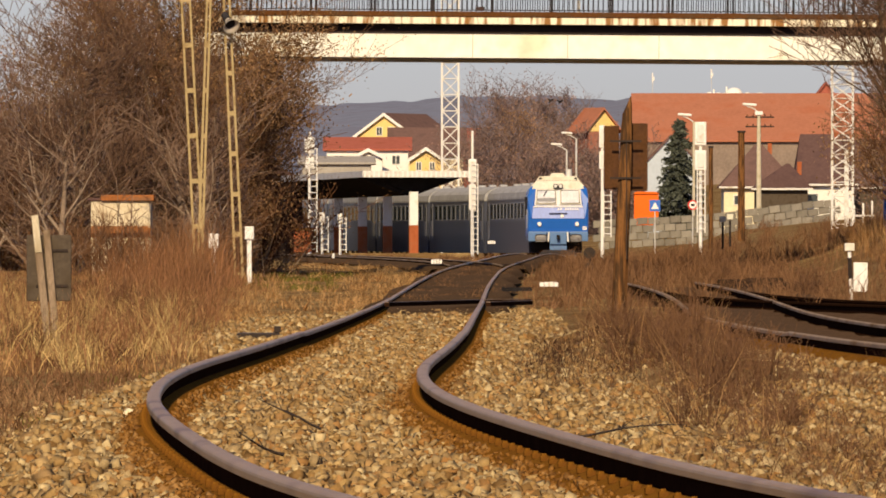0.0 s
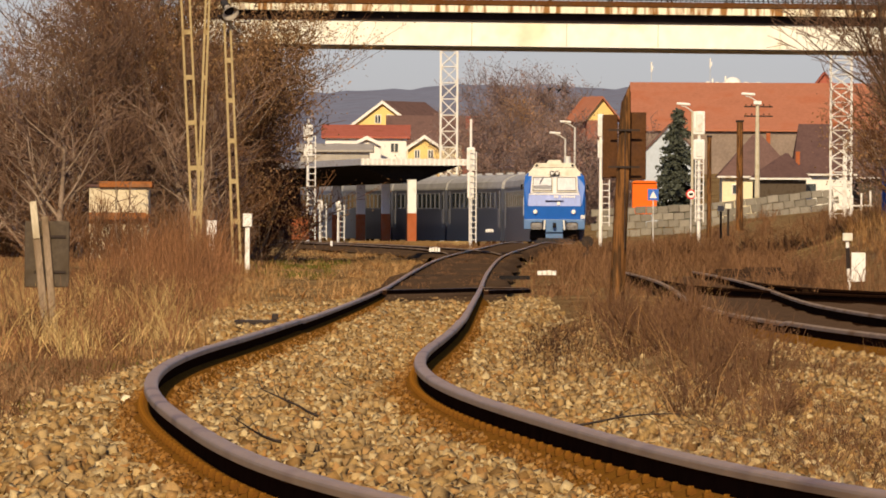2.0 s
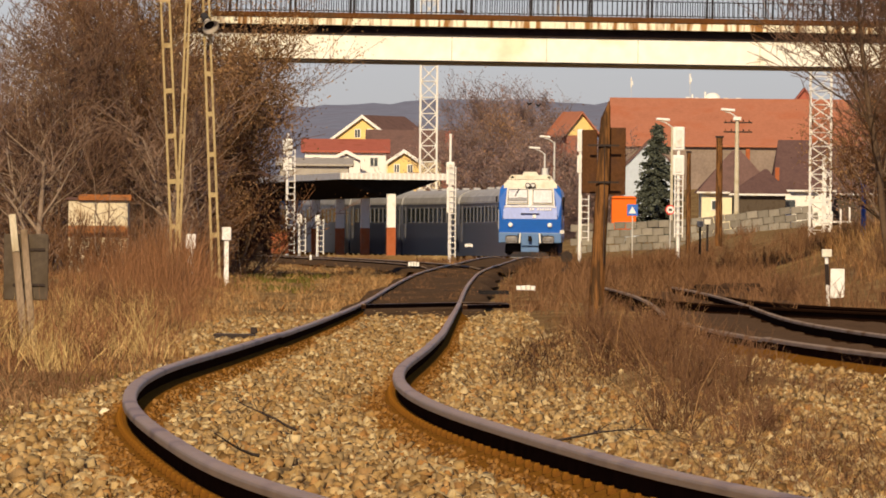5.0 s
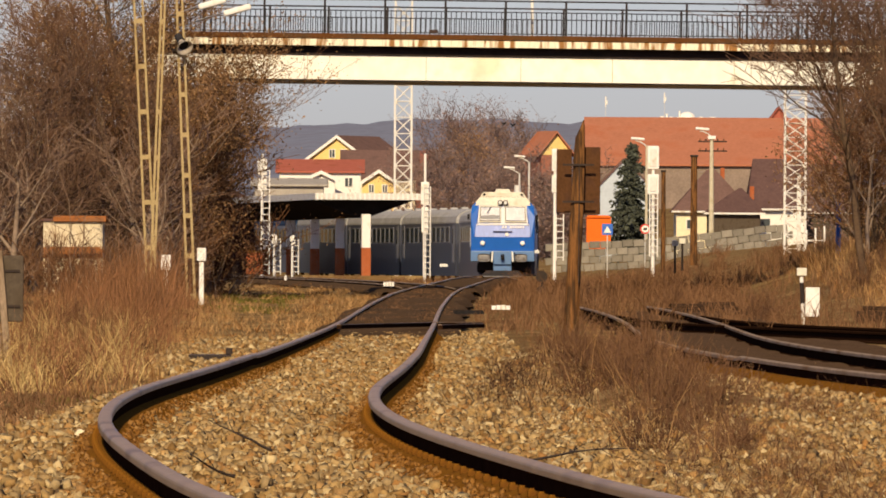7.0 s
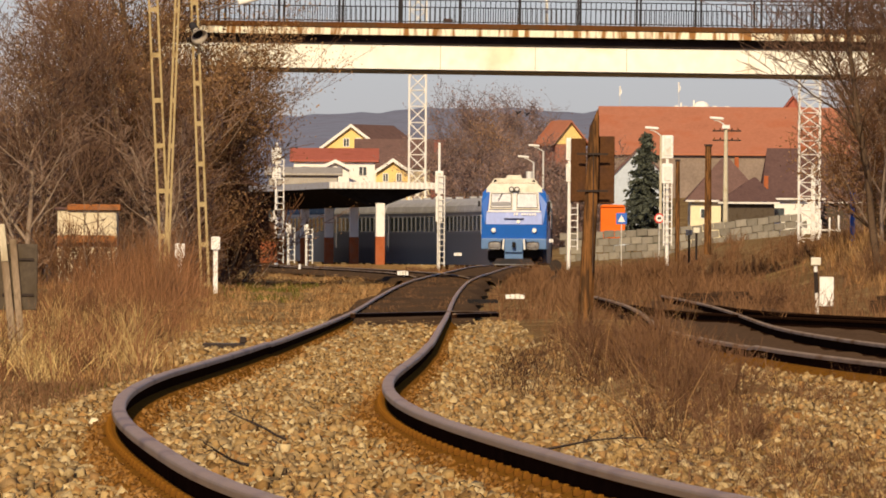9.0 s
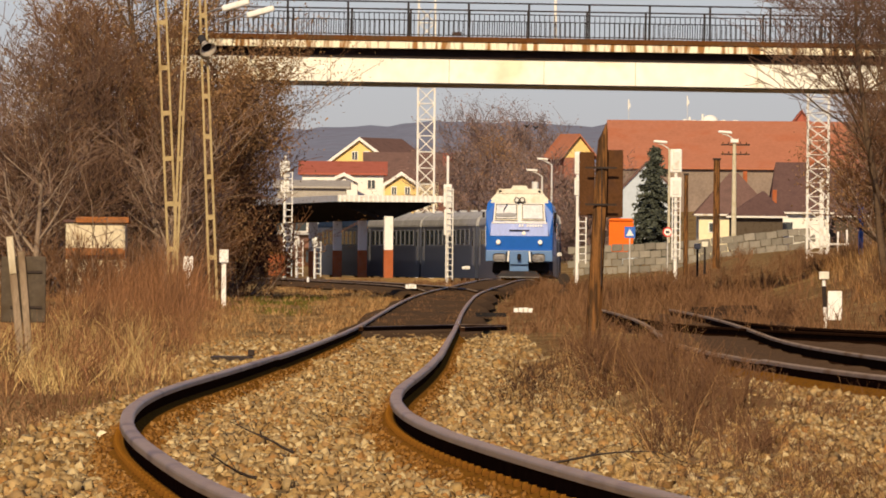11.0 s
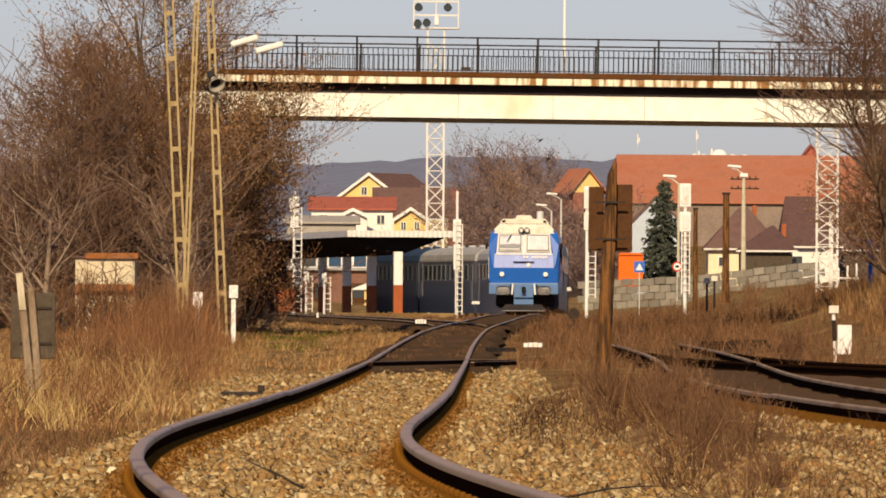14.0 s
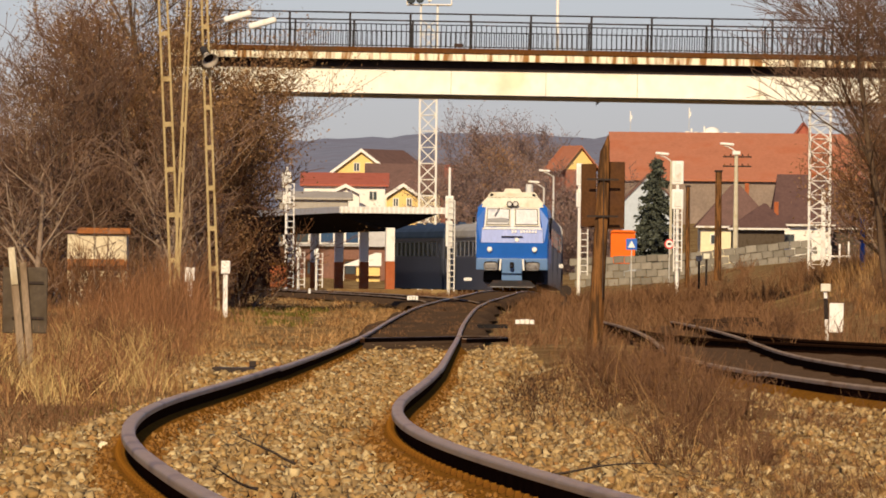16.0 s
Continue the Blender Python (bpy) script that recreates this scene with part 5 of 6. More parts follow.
bare_c = tree("bare_tree", 23, pose(-7.79, 296, 0.0), "bare reddish tree behind the poles", 6.0, 0.8, 4, 0.15, group="thicket by the line", first=0.06, kids=(12, 7, 6, 4), mats=("bark", "twig_red"), rmin=0.0085, leaf=(0.030, "leaf_dry", 3, 0.16))
for u, d, z, turn in ((-30, 300, -0.6, 140), (330, 290, -2.0, 250), (118, 276, -2.2, 30), (325, 278, -2.4, 170)):
    copy_thing(bare_a, pose((u - 770) * d / 19000, d, z, 0, 0, turn))
for u, d, z, turn in ((200, 302, -1.3, 60), (340, 299, -2.6, 300)):
    copy_thing(bare_b, pose((u - 770) * d / 19000, d, z, 0, 0, turn))
for u, d, z, turn in ((90, 309, -3.6, 200), (0, 303, -3.6, 20), (365, 296, -3.4, 10), (385, 310, -3.0, 220), (250, 305, -2.4, 330)):
    copy_thing(bare_c, pose((u - 770) * d / 19000, d, z, 0, 0, turn))

tree("dry_leaf_tree", 29, pose(-12.6, 314, -1.0), "small tree with dark red-brown leaves", 5.0, 0.8, 4, 0.12, leaf=(0.045, "leaf_red", 4, 0.18), group="thicket by the line", first=0.15, kids=(10, 6, 5, 3), mats=("bark_dark", "twig_red"))
# dark trunks in the middle of the thicket
DARK_TRUNKS = ((112, 290, -2.8, 70), (248, 290, -3.4, 190), (275, 294, -3.0, 300))
# dense undergrowth added behind the thicket, its dark leaves standing for shade
under = tree("undergrowth", 27, pose(-6.2, 311, 0.0), "dense undergrowth, the thicket's shade painted into its dark leaves", 3.7, 0.9, 3, 0.06, leaf=(0.065, "leaf_shade", 7, 0.20), group="thicket by the line", first=0.02, kids=(14, 8, 6), mats=("bark_dark", "bark_dark"))
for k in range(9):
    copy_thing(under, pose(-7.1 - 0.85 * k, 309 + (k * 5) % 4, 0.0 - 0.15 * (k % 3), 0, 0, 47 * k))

# three more copies fill the shaded gap with dark leaves
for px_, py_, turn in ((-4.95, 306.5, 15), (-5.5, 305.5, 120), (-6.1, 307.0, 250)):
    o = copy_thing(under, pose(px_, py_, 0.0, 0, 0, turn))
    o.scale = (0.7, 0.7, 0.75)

# trees at the right
bank_a = tree("bare_tree", 31, pose(11.75, 264, 0.9), "bare tree leaning over the bank", 7.6, 1.0, 4, 0.11, group="trees on the bank", first=0.25, kids=(11, 6, 5, 4), lean=(-0.03, 0), rmin=0.008, mats=("bark_dark", "twig_dark"))
bank_b = tree("bare_tree", 32, pose(13.60, 285, 1.0), "bare tree with pale twigs on the bank", 8.0, 0.95, 4, 0.10, group="trees on the bank", first=0.25, kids=(11, 6, 5, 4), rmin=0.008, mats=("bark_dark", "twig_dark"))
tree("bare_tree", 33, pose(13.42, 300, 1.2), "young reddish tree on the bank", 4.0, 0.8, 4, 0.07, group="trees on the bank", first=0.1, kids=(9, 7, 5, 4), mats=("bark", "twig_red"), rmin=0.007)
for u, d, z, turn in DARK_TRUNKS:
    copy_thing(bank_a, pose((u - 770) * d / 19000, d, z, 0, 0, turn))
copy_thing(bank_a, pose(14.21, 300, 1.8, 0, 0, 120))
copy_thing(bank_b, pose(13.37, 306, 0.6, 0, 0, 200))

for px_, py_, pz_, turn in ((13.95, 304, 0.0, 40), (15.0, 306, 0.6, 160)):
    copy_thing(leafy_c, pose(px_, py_, pz_, 0, 0, turn))

# rusty brown trees behind the train, their colours paled for haze
far = tree("far_tree", 41, pose(5.18, 820, 2.5), "brown tree behind the train, haze put into its colours", 8.4, 0.8, 4, 0.16, mats=("far_twig", "far_twig"), leaf=(0.07, "far_leaf", 2, 0.30), group="far trees", first=0.2, kids=(10, 6, 5, 4), rmin=0.014)
ochre = tree("far_tree", 44, pose(8.35, 812, 3.4), "far tree still holding a few ochre leaves", 6.6, 0.75, 4, 0.14, mats=("far_twig", "far_twig"), leaf=(0.055, "leaf_ochre", 3, 0.30), group="far trees", first=0.3, kids=(8, 5, 4, 3), rmin=0.014)
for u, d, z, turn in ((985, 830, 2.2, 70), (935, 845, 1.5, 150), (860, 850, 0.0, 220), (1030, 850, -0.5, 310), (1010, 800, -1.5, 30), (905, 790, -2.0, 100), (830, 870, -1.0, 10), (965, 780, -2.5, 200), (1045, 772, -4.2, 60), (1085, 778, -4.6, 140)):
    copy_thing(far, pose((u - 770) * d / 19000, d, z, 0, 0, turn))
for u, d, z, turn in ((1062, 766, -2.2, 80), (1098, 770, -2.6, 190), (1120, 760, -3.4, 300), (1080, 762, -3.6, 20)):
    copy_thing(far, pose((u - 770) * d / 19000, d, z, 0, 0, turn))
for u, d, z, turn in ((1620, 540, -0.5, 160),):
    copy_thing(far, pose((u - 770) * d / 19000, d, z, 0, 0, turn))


def conifer(x, y, z, h, w, seed):
    """A shaggy spruce: drooping boughs of uneven length, each hung with needle sprays."""
    g = np.random.default_rng(seed)
    t = thing("conifer", pose(x, y, z), "shaggy dark green spruce by the road", "tree")
    part("trunk", rd((0, 0, -0.5), (0, 0, h), 0.14, 0.02, 7), "bark_dark", t)
    spots, segs = [], []
    for k in range(150):
        f = 0.06 + 0.93 * (k / 150) ** 0.9
        a = g.uniform(0, 2 * math.pi)
        reach = w * (1 - f) ** 0.8 * g.uniform(0.45, 1.15) + 0.10
        root = Vector((0, 0, h * f))
        tip = Vector((reach * math.cos(a), reach * math.sin(a), h * f - reach * g.uniform(0.05, 0.45)))
        segs.append((root, tip, 0.03, 0.01, 3))
        for q in range(int(30 + 75 * reach)):
            u = g.uniform(0.15, 1.05)
            p = root.lerp(tip, u)
            spots.append(p + Vector((g.normal() * 0.10, g.normal() * 0.10, -abs(g.normal()) * 0.16 * u + 0.05)))
    b = new("boughs", limbs_mesh("boughs", segs, M["bark_dark"], lambda l: True, 0.01))
    c = new("needles", leaves_mesh("needles", spots, 0.10, M["conifer"], seed, 1, 0.03))
    b.parent = c.parent = t
    tagged(c, "dense dark needles", kind="stuff")


conifer(14.10, 620, 1.8, 8.49 - 1.8, 1.95, 51)


# ---- grass and brush ----
def blades(name, x, y, z, h, w, mat, label, seed, lean=0.35, kind_word="grass", stems=False):
    """Thin bent blades as two-part ribbons."""
    g = np.random.default_rng(seed)
    n = len(x)
    h = h * TUFT
    a = g.uniform(0, 2 * math.pi, n)
    side = np.stack([np.cos(a), np.sin(a) * 0.5, 0 * a], -1) * w[:, None] / 2
    bend = np.stack([g.normal(size=n), g.normal(size=n), 0 * a], -1) * lean
    p0 = np.stack([x, y, z], -1)
    p1 = p0 + (np.array([0, 0, 0.55]) + bend * 0.35) * h[:, None]
    p2 = p0 + (np.array([0, 0, 1.0]) + bend) * h[:, None] * (1 - 0.12 * np.abs(bend[:, :1]))
    v = np.stack([p0 - side, p0 + side, p1 + side * 0.8, p1 - side * 0.8, p2 + side * 0.25, p2 - side * 0.25], 1).reshape(-1, 3)
    i = np.arange(n)[:, None] * 6
    f = np.concatenate([i + np.array([[0, 1, 2]]), i + np.array([[0, 2, 3]]), i + np.array([[3, 2, 4]]), i + np.array([[3, 4, 5]])], 0)
    return tagged(new(name, array_mesh(name, v, f, mat)), label, kind_word, kind="stuff")


TUFT = 1.0


def patch(n, y0, y1, xf, clump, seed, power=1.0):
    """Clumped places: xf(y, u) gives x."""
    g = np.random.default_rng(seed)
    k = max(1, n // clump)
    cy = y0 + (y1 - y0) * g.uniform(size=k) ** power
    cx = xf(cy, g.uniform(size=k))
    y = np.repeat(cy, clump) + g.normal(size=k * clump) * 0.5
    x = np.repeat(cx, clump) + g.normal(size=k * clump) * 0.13
    global TUFT
    TUFT = np.repeat(g.uniform(0.25, 1.3, k) ** 1.5, clump)
    return x, y, ground_z(x, y), g


# tall dry grass on the left bank
x, y, z, g = patch(13000, 88, 290, lambda y, u: -(1.95 + 0.009 * (y - 80)) - u ** 1.3 * (1.2 + y * 0.026), 26, 61)
hh = g.uniform(0.10, 0.46, len(x)) * np.clip(0.35 + (-x - 2.0) / 4.0, 0.25, 1.1)
FAR = 1 - 0.4 * smooth01((y - 150) / 80)
blades("dry_grass", x, y, z, hh * FAR, g.uniform(0.006, 0.014, len(x)), M["grass"], "tall dry straw-coloured grass on the bank", 62, lean=0.45)
x, y, z, g = patch(15000, 92, 280, lambda y, u: -(2.25 + 0.010 * (y - 80)) - u * (1.2 + y * 0.024), 20, 63)
blades("dry_weeds", x, y, z, g.uniform(0.12, 0.52, len(x)) * (1 - 0.4 * smooth01((y - 150) / 80)), g.uniform(0.005, 0.012, len(x)), M["weeds"], "reddish-brown dry weed stalks on the bank", 64, lean=0.6)
x, y, z, g = patch(5500, 58, 100, lambda y, u: -2.15 - u ** 1.2 * 2.2, 22, 65)
blades("short_grass", x, y, z, g.uniform(0.04, 0.15, len(x)), g.uniform(0.006, 0.012, len(x)), M["grass_red"], "short matted dry grass at the ballast edge", 66, lean=0.7)
x, y, z, g = patch(15000, 165, 420, lambda y, u: MAIN(y) - 1.3 - u ** 1.5 * 6.0, 20, 67)
blades("short_grass", x, y, z, g.uniform(0.05, 0.16, len(x)), g.uniform(0.012, 0.025, len(x)), M["grass"], "short dry grass beside the far track", 68, lean=0.7)
x, y, z, g = patch(2500, 225, 330, lambda y, u: -(2.4 + u * 2.6), 30, 69)
blades("green_grass", x, y, z, g.uniform(0.05, 0.14, len(x)), g.uniform(0.015, 0.03, len(x)), M["grass_green"], "patch of green grass by the far track", 70, lean=0.7)
x, y, z, g = patch(700, 60, 100, lambda y, u: -1.75 - u * 0.9, 60, 71)
blades("green_grass", x, y, z, g.uniform(0.03, 0.09, len(x)), g.uniform(0.006, 0.012, len(x)), M["grass_green"], "small green tufts at the ballast edge", 72, lean=0.7)
x, y, z, g = patch(3500, 56, 80, lambda y, u: -2.15 - u * 1.5, 26, 89)
blades("dead_grass", x, y, z, g.uniform(0.03, 0.12, len(x)), g.uniform(0.005, 0.010, len(x)), M["leaf_dry"], "flattened dark dead grass at the ballast edge", 90, lean=0.9)
x, y, z, g = patch(2600, 173, 330, lambda y, u: MAIN(y) + (u - 0.5) * 1.9, 18, 91)
blades("short_grass", x, y, rise(y) - 0.075, g.uniform(0.02, 0.07, len(x)), g.uniform(0.008, 0.018, len(x)), M["grass_red"], "sparse brown grass between the far rails", 92, lean=0.8)
# brush between the tracks at the right
x, y, z, g = patch(7000, 44, 150, lambda y, u: MAIN(y) + 1.55 + 0.25 * np.sin(y * 0.9) ** 2 + 0.003 * (y - 48) + u * np.clip(0.25 + 0.010 * y, 0, 1.6), 16, 73, 1.0)
blades("brush", x, y, z - 0.02, g.uniform(0.06, 0.30, len(x)) * (0.6 + 0.5 * smooth01((y - 50) / 30) - 0.3 * smooth01((y - 95) / 40)), g.uniform(0.002, 0.006, len(x)), M["brush_red"], "tangled reddish-brown dry brush between the tracks", 74, lean=1.0, kind_word="brush")
x, y, z, g = patch(750, 46, 150, lambda y, u: MAIN(y) + 1.7 + u * np.clip(0.3 + 0.012 * y, 0, 1.8), 5, 75, 1.0)
blades("brush", x, y, z, g.uniform(0.2, 0.62, len(x)), g.uniform(0.002, 0.0045, len(x)), M["grass"], "pale dry stalks in the brush", 76, lean=0.5, kind_word="brush")


x, y, z, g = patch(3500, 35, 50, lambda y, u: MAIN(y) + 1.55 + u * (0.9 + 0.3 * np.sin(y)), 14, 87)
blades("brush", x, y, rise(y) - 0.21, g.uniform(0.04, 0.17, len(x)), g.uniform(0.002, 0.004, len(x)), M["brush_red"], "low dry brush on the ballast shoulder", 88, lean=1.1, kind_word="brush")


def shrub(seed, m, h, label):
    """Many thin stems that fan out from the ground and fork."""
    r = random.Random(seed)
    segs = []
    for k in range(34):
        a, tilt = r.uniform(0, 6.283), r.uniform(0.05, 0.95)
        d = Vector((math.cos(a) * tilt, math.sin(a) * tilt, 1)).normalized()
        p = Vector((r.gauss(0, 0.10), r.gauss(0, 0.10), -0.05))
        L = h * r.uniform(0.5, 1.1)
        for i in range(4):
            q = p + d * L / 4
            segs.append((p, q, 0.0042, 0.0035, 3))
            if i:
                for _ in range(3):
                    dd = (d + Vector((r.uniform(-1, 1), r.uniform(-1, 1), r.uniform(-0.3, 0.8))) * 0.8).normalized()
                    e = q + dd * L * r.uniform(0.12, 0.32)
                    segs.append((q, e, 0.0028, 0.002, 3))
                    segs.append((e, e + (dd + Vector((r.uniform(-.6, .6), r.uniform(-.6, .6), 0.2))).normalized() * L * 0.14, 0.0022, 0.0016, 3))
            p = q
            d = (d + Vector((r.uniform(-1, 1), r.uniform(-1, 1), -0.25)) * 0.22).normalized()
    t = thing("shrub", m, label, "shrub", "shrubs between the tracks")
    o = new("stem_clump", limbs_mesh("stem_clump", segs, M["shrub"], lambda l: True, 0.0022))
    o.parent = t
    tagged(o, kind="stuff")
    return t


sh = [shrub(90 + k, pose(0, -30 - k, -9), 0.55, "leafless reddish shrub growing between the tracks") for k in range(3)]
_r = random.Random(8)
for k in range(38):
    yy = 46 + 84 * (k / 38) ** 1.1 + _r.uniform(-1, 1)
    xx = float(MAIN(yy)) + 1.75 + 0.003 * yy + _r.uniform(0, 0.45 + 0.010 * yy)
    mm = pose(xx, yy, zg(xx, yy), 0, 0, _r.uniform(0, 360))
    sz = _r.uniform(0.35, 0.95) * (0.55 + 0.45 * min(1, (yy - 44) / 40)) * (1 - 0.35 * min(1, max(0, yy - 90) / 30))
    if k < 3:
        o = sh[k]
        o.matrix_basis = mm @ Matrix.Diagonal((sz, sz, sz, 1))
    else:
        o = copy_thing(sh[k % 3], mm)
        o.scale = (sz, sz, sz)
# brush on the right bank
x, y, z, g = patch(20000, 170, 420, lambda y, u: 5.6 + 0.012 * (y - 170) + u * (3.0 + 0.03 * y), 18, 77)
blades("brush", x, y, z, g.uniform(0.15, 0.55, len(x)), g.uniform(0.008, 0.018, len(x)), M["grass_red"], "reddish dry brush on the bank", 78, lean=0.4, kind_word="brush")
x, y, z, g = patch(12000, 190, 330, lambda y, u: 9.6 + 0.020 * (y - 190) + u * 6.0, 24, 79)
blades("dry_grass", x, y, z, g.uniform(0.25, 0.7, len(x)), g.uniform(0.010, 0.022, len(x)), M["grass"], "golden dry grass on the bank", 80, lean=0.4)
x, y, z, g = patch(9000, 185, 440, lambda y, u: MAIN(y) + 1.5 + u * 2.6, 18, 81)
blades("brush", x, y, z, g.uniform(0.05, 0.24, len(x)), g.uniform(0.010, 0.02, len(x)), M["grass_red"], "low brown brush between the far tracks", 82, lean=0.5, kind_word="brush")
x, y, z, g = patch(15000, 192, 520, lambda y, u: MAIN(y) + 1.7 + u * (3.2 + 0.012 * y), 22, 83)
blades("brush", x, y, z, g.uniform(0.2, 0.6, len(x)), g.uniform(0.012, 0.026, len(x)), M["grass_red"], "brown brush hiding the far end of the side track", 84, lean=0.5, kind_word="brush")
x, y, z, g = patch(6000, 430, 585, lambda y, u: -4.5 + u * 9.0, 22, 85)
blades("short_grass", x, y, z, g.uniform(0.1, 0.3, len(x)), g.uniform(0.015, 0.03, len(x)), M["grass_red"], "dry grass before the platform", 86, lean=0.6)
x, y, z, g = patch(5000, 322, 352, lambda y, u: 7.0 + u * 10.0, 22, 125)
blades("brush", x, y, z, g.uniform(0.25, 0.7, len(x)), g.uniform(0.012, 0.026, len(x)), M["grass_red"], "reddish dry brush under the bridge", 126, lean=0.5, kind_word="brush")
# darker and paler clumps break up the bank
x, y, z, g = patch(4200, 95, 250, lambda y, u: -(2.5 + 0.011 * (y - 80)) - u * (1.0 + y * 0.022), 70, 95)
x = x + g.normal(size=len(x)) * 0.12
blades("dead_grass", x, y, z, g.uniform(0.12, 0.5, len(x)) * (1 - 0.4 * smooth01((y - 150) / 80)), g.uniform(0.006, 0.014, len(x)), M["brush_red"], "dark brown dead weeds in clumps", 96, lean=0.7)
x, y, z, g = patch(3200, 92, 200, lambda y, u: -(2.3 + 0.010 * (y - 80)) - u * (0.8 + y * 0.020), 60, 97)
x = x + g.normal(size=len(x)) * 0.10
blades("dry_grass", x, y, z, g.uniform(0.15, 0.42, len(x)), g.uniform(0.005, 0.011, len(x)), M["straw"], "pale straw tufts on the bank", 98, lean=0.6)
for n_, clump, mat, word, seed, tall in ((5200, 40, "weeds", "tall reddish weeds in thick clumps", 111, 0.62), (4200, 55, "straw", "bright straw tufts among the weeds", 113, 0.50), (3800, 45, "brush_dark", "dark withered weed clumps in the bank", 115, 0.48)):
    x, y, z, g = patch(n_, 96, 190, lambda y, u: -(2.4 + 0.011 * (y - 80)) - u ** 1.2 * (0.9 + y * 0.023), clump, seed)
    blades("dry_weeds", x, y, z, g.uniform(0.2, 1.0, len(x)) * tall, g.uniform(0.004, 0.010, len(x)), M[mat], word, seed + 1, lean=0.55)
# low dark mats of dead growth at both ends of the brush
x, y, z, g = patch(2600, 74, 116, lambda y, u: MAIN(y) + 1.45 + u * 1.0, 40, 121)
blades("dead_grass", x, y, np.maximum(z, rise(y) - 0.2), g.uniform(0.05, 0.20, len(x)), g.uniform(0.003, 0.007, len(x)), M["brush_dark"], "dark matted growth on the ballast shoulder", 122, lean=1.0)
x, y, z, g = patch(700, 46, 62, lambda y, u: (0.028 + 0.014 * u) * y, 50, 123)
blades("dead_grass", x, y, np.maximum(z, rise(y) - 0.2), g.uniform(0.03, 0.13, len(x)), g.uniform(0.002, 0.004, len(x)), M["brush_dark"], "dark matted growth over the stones", 124, lean=1.1)
# low growth over the stones by the side track
x, y, z, g = patch(2600, 46, 88, lambda y, u: (0.031 + 0.016 * u) * y, 46, 99)
blades("brush", x, y, np.maximum(z, rise(y) - 0.2), g.uniform(0.04, 0.19, len(x)), g.uniform(0.002, 0.005, len(x)), M["brush_red"], "low dry growth over the stones", 100, lean=1.0, kind_word="brush")
lbx = thing("track_box", pose(-2.0, 128, -0.24), "low black box with a stub beside the rail", "track box")
part("pad", bx(-0.36, 0.30, -0.45, 0.45, -0.05, 0.02, 0.01), "iron", lbx)
part("stub", bx(0.08, 0.16, -0.05, 0.05, 0.021, 0.10, 0.012), "iron", lbx)
# single fallen twigs in the stones
for sx_, sy_, seed, tilt, length in ((-0.85, 54.0, 5, -68, 0.36), (-0.10, 60.0, 8, -35, 0.12), (0.88, 51.0, 6, 78, 0.62), (-0.95, 47.0, 9, -75, 0.25)):
    segs, tips = grow(seed, length, 0.8, 1, 0.008, first=0.3, kids=(4, 3), wild=0.5)
    t = thing("fallen_twig", pose(sx_, sy_, -0.16 + 0.3 * math.cos(math.radians(tilt)), 0, tilt, 5), "dark fallen twig lying on the ballast", "twig", "fallen twigs")
    o = new("stem", limbs_mesh("stem", segs, M["iron"], lambda l: True, 0.002))
    o.parent = t
    tagged(o, kind="stuff")

x, y, z, g = patch(4200, 190, 252, lambda y, u: -6.1 + u * 1.7, 22, 93)
blades("dry_weeds", x, y, z, g.uniform(0.5, 1.35, len(x)), g.uniform(0.006, 0.014, len(x)), M["weeds"], "orange-brown dry weeds round the pole feet", 94, lean=0.4)
# small things by the tracks
cc = thing("cable_cover", pose(-1.55, 98.0, -0.24, 0, 0, 4), "dark rusty cable cover with a short stub beside the rail", "cable cover")
part("plate", bx(-0.26, 0.20, -0.5, 0.5, 0.0, 0.03, 0.008), "iron", cc)
part("stub", bx(0.05, 0.11, -0.1, 0.0, 0.03, 0.10, 0.01), "rust", cc)
for px_, py_, turn in ((6.15, 222.0, 8), (6.9, 228.0, -6), (7.2, 214.0, 4), (9.7, 212.0, 3)):
    t = thing("old_sleeper", pose(px_, py_, zg(px_, py_) + 0.12, 0, 0, turn), "discarded dark wooden sleeper lying in the brush", "sleeper", "discarded sleepers")
    part("beam", bx(-0.42, 0.42, -0.13, 0.13, -0.14, 0.13, 0.02), "board_dark", t)
    part("beam", bx(-0.30, 0.48, -0.1, 0.12, 0.135, 0.22, 0.02), "board_dark", t)
for k, (px_, py_, sz) in enumerate(((7.15, 205.0, 1.3), (8.9, 190.0, 0.9), (6.4, 240.0, 1.2), (11.5, 260.0, 1.6), (12.8, 275.0, 1.7), (4.9, 260.0, 1.0), (-4.6, 210.0, 1.3), (-5.2, 180.0, 1.2), (-6.3, 240.0, 1.7), (-5.4, 265.0, 1.6), (-7.4, 255.0, 1.9), (-8.6, 276.0, 2.8), (-8.1, 277.0, 2.5), (-9.6, 274.0, 2.4), (-6.9, 274.0, 2.4))):
    o = copy_thing(sh[k % 3], pose(px_, py_, zg(px_, py_), 0, 0, 70 * k))
    o.scale = (sz, sz, sz)
lv = thing("point_lever", pose(4.63, 322.0, zg(4.63, 322.0)), "black point lever with two round weights", "point lever")
part("stand", bx(-0.12, 0.12, -0.1, 0.1, -0.1, 0.12, 0.02), "iron", lv)
part("lever", rd((0, 0, 0.1), (0.02, 0, 0.66), 0.035, n=6), "iron", lv)
for hz in (0.17, 0.62):
    part("weight", rd((0.0, -0.10, hz), (0.0, -0.04, hz), 0.18, 0.18, 14), "iron", lv)

# ---- the train ----
LOCO_LEN, COACH_LEN = 17.0, 24.5


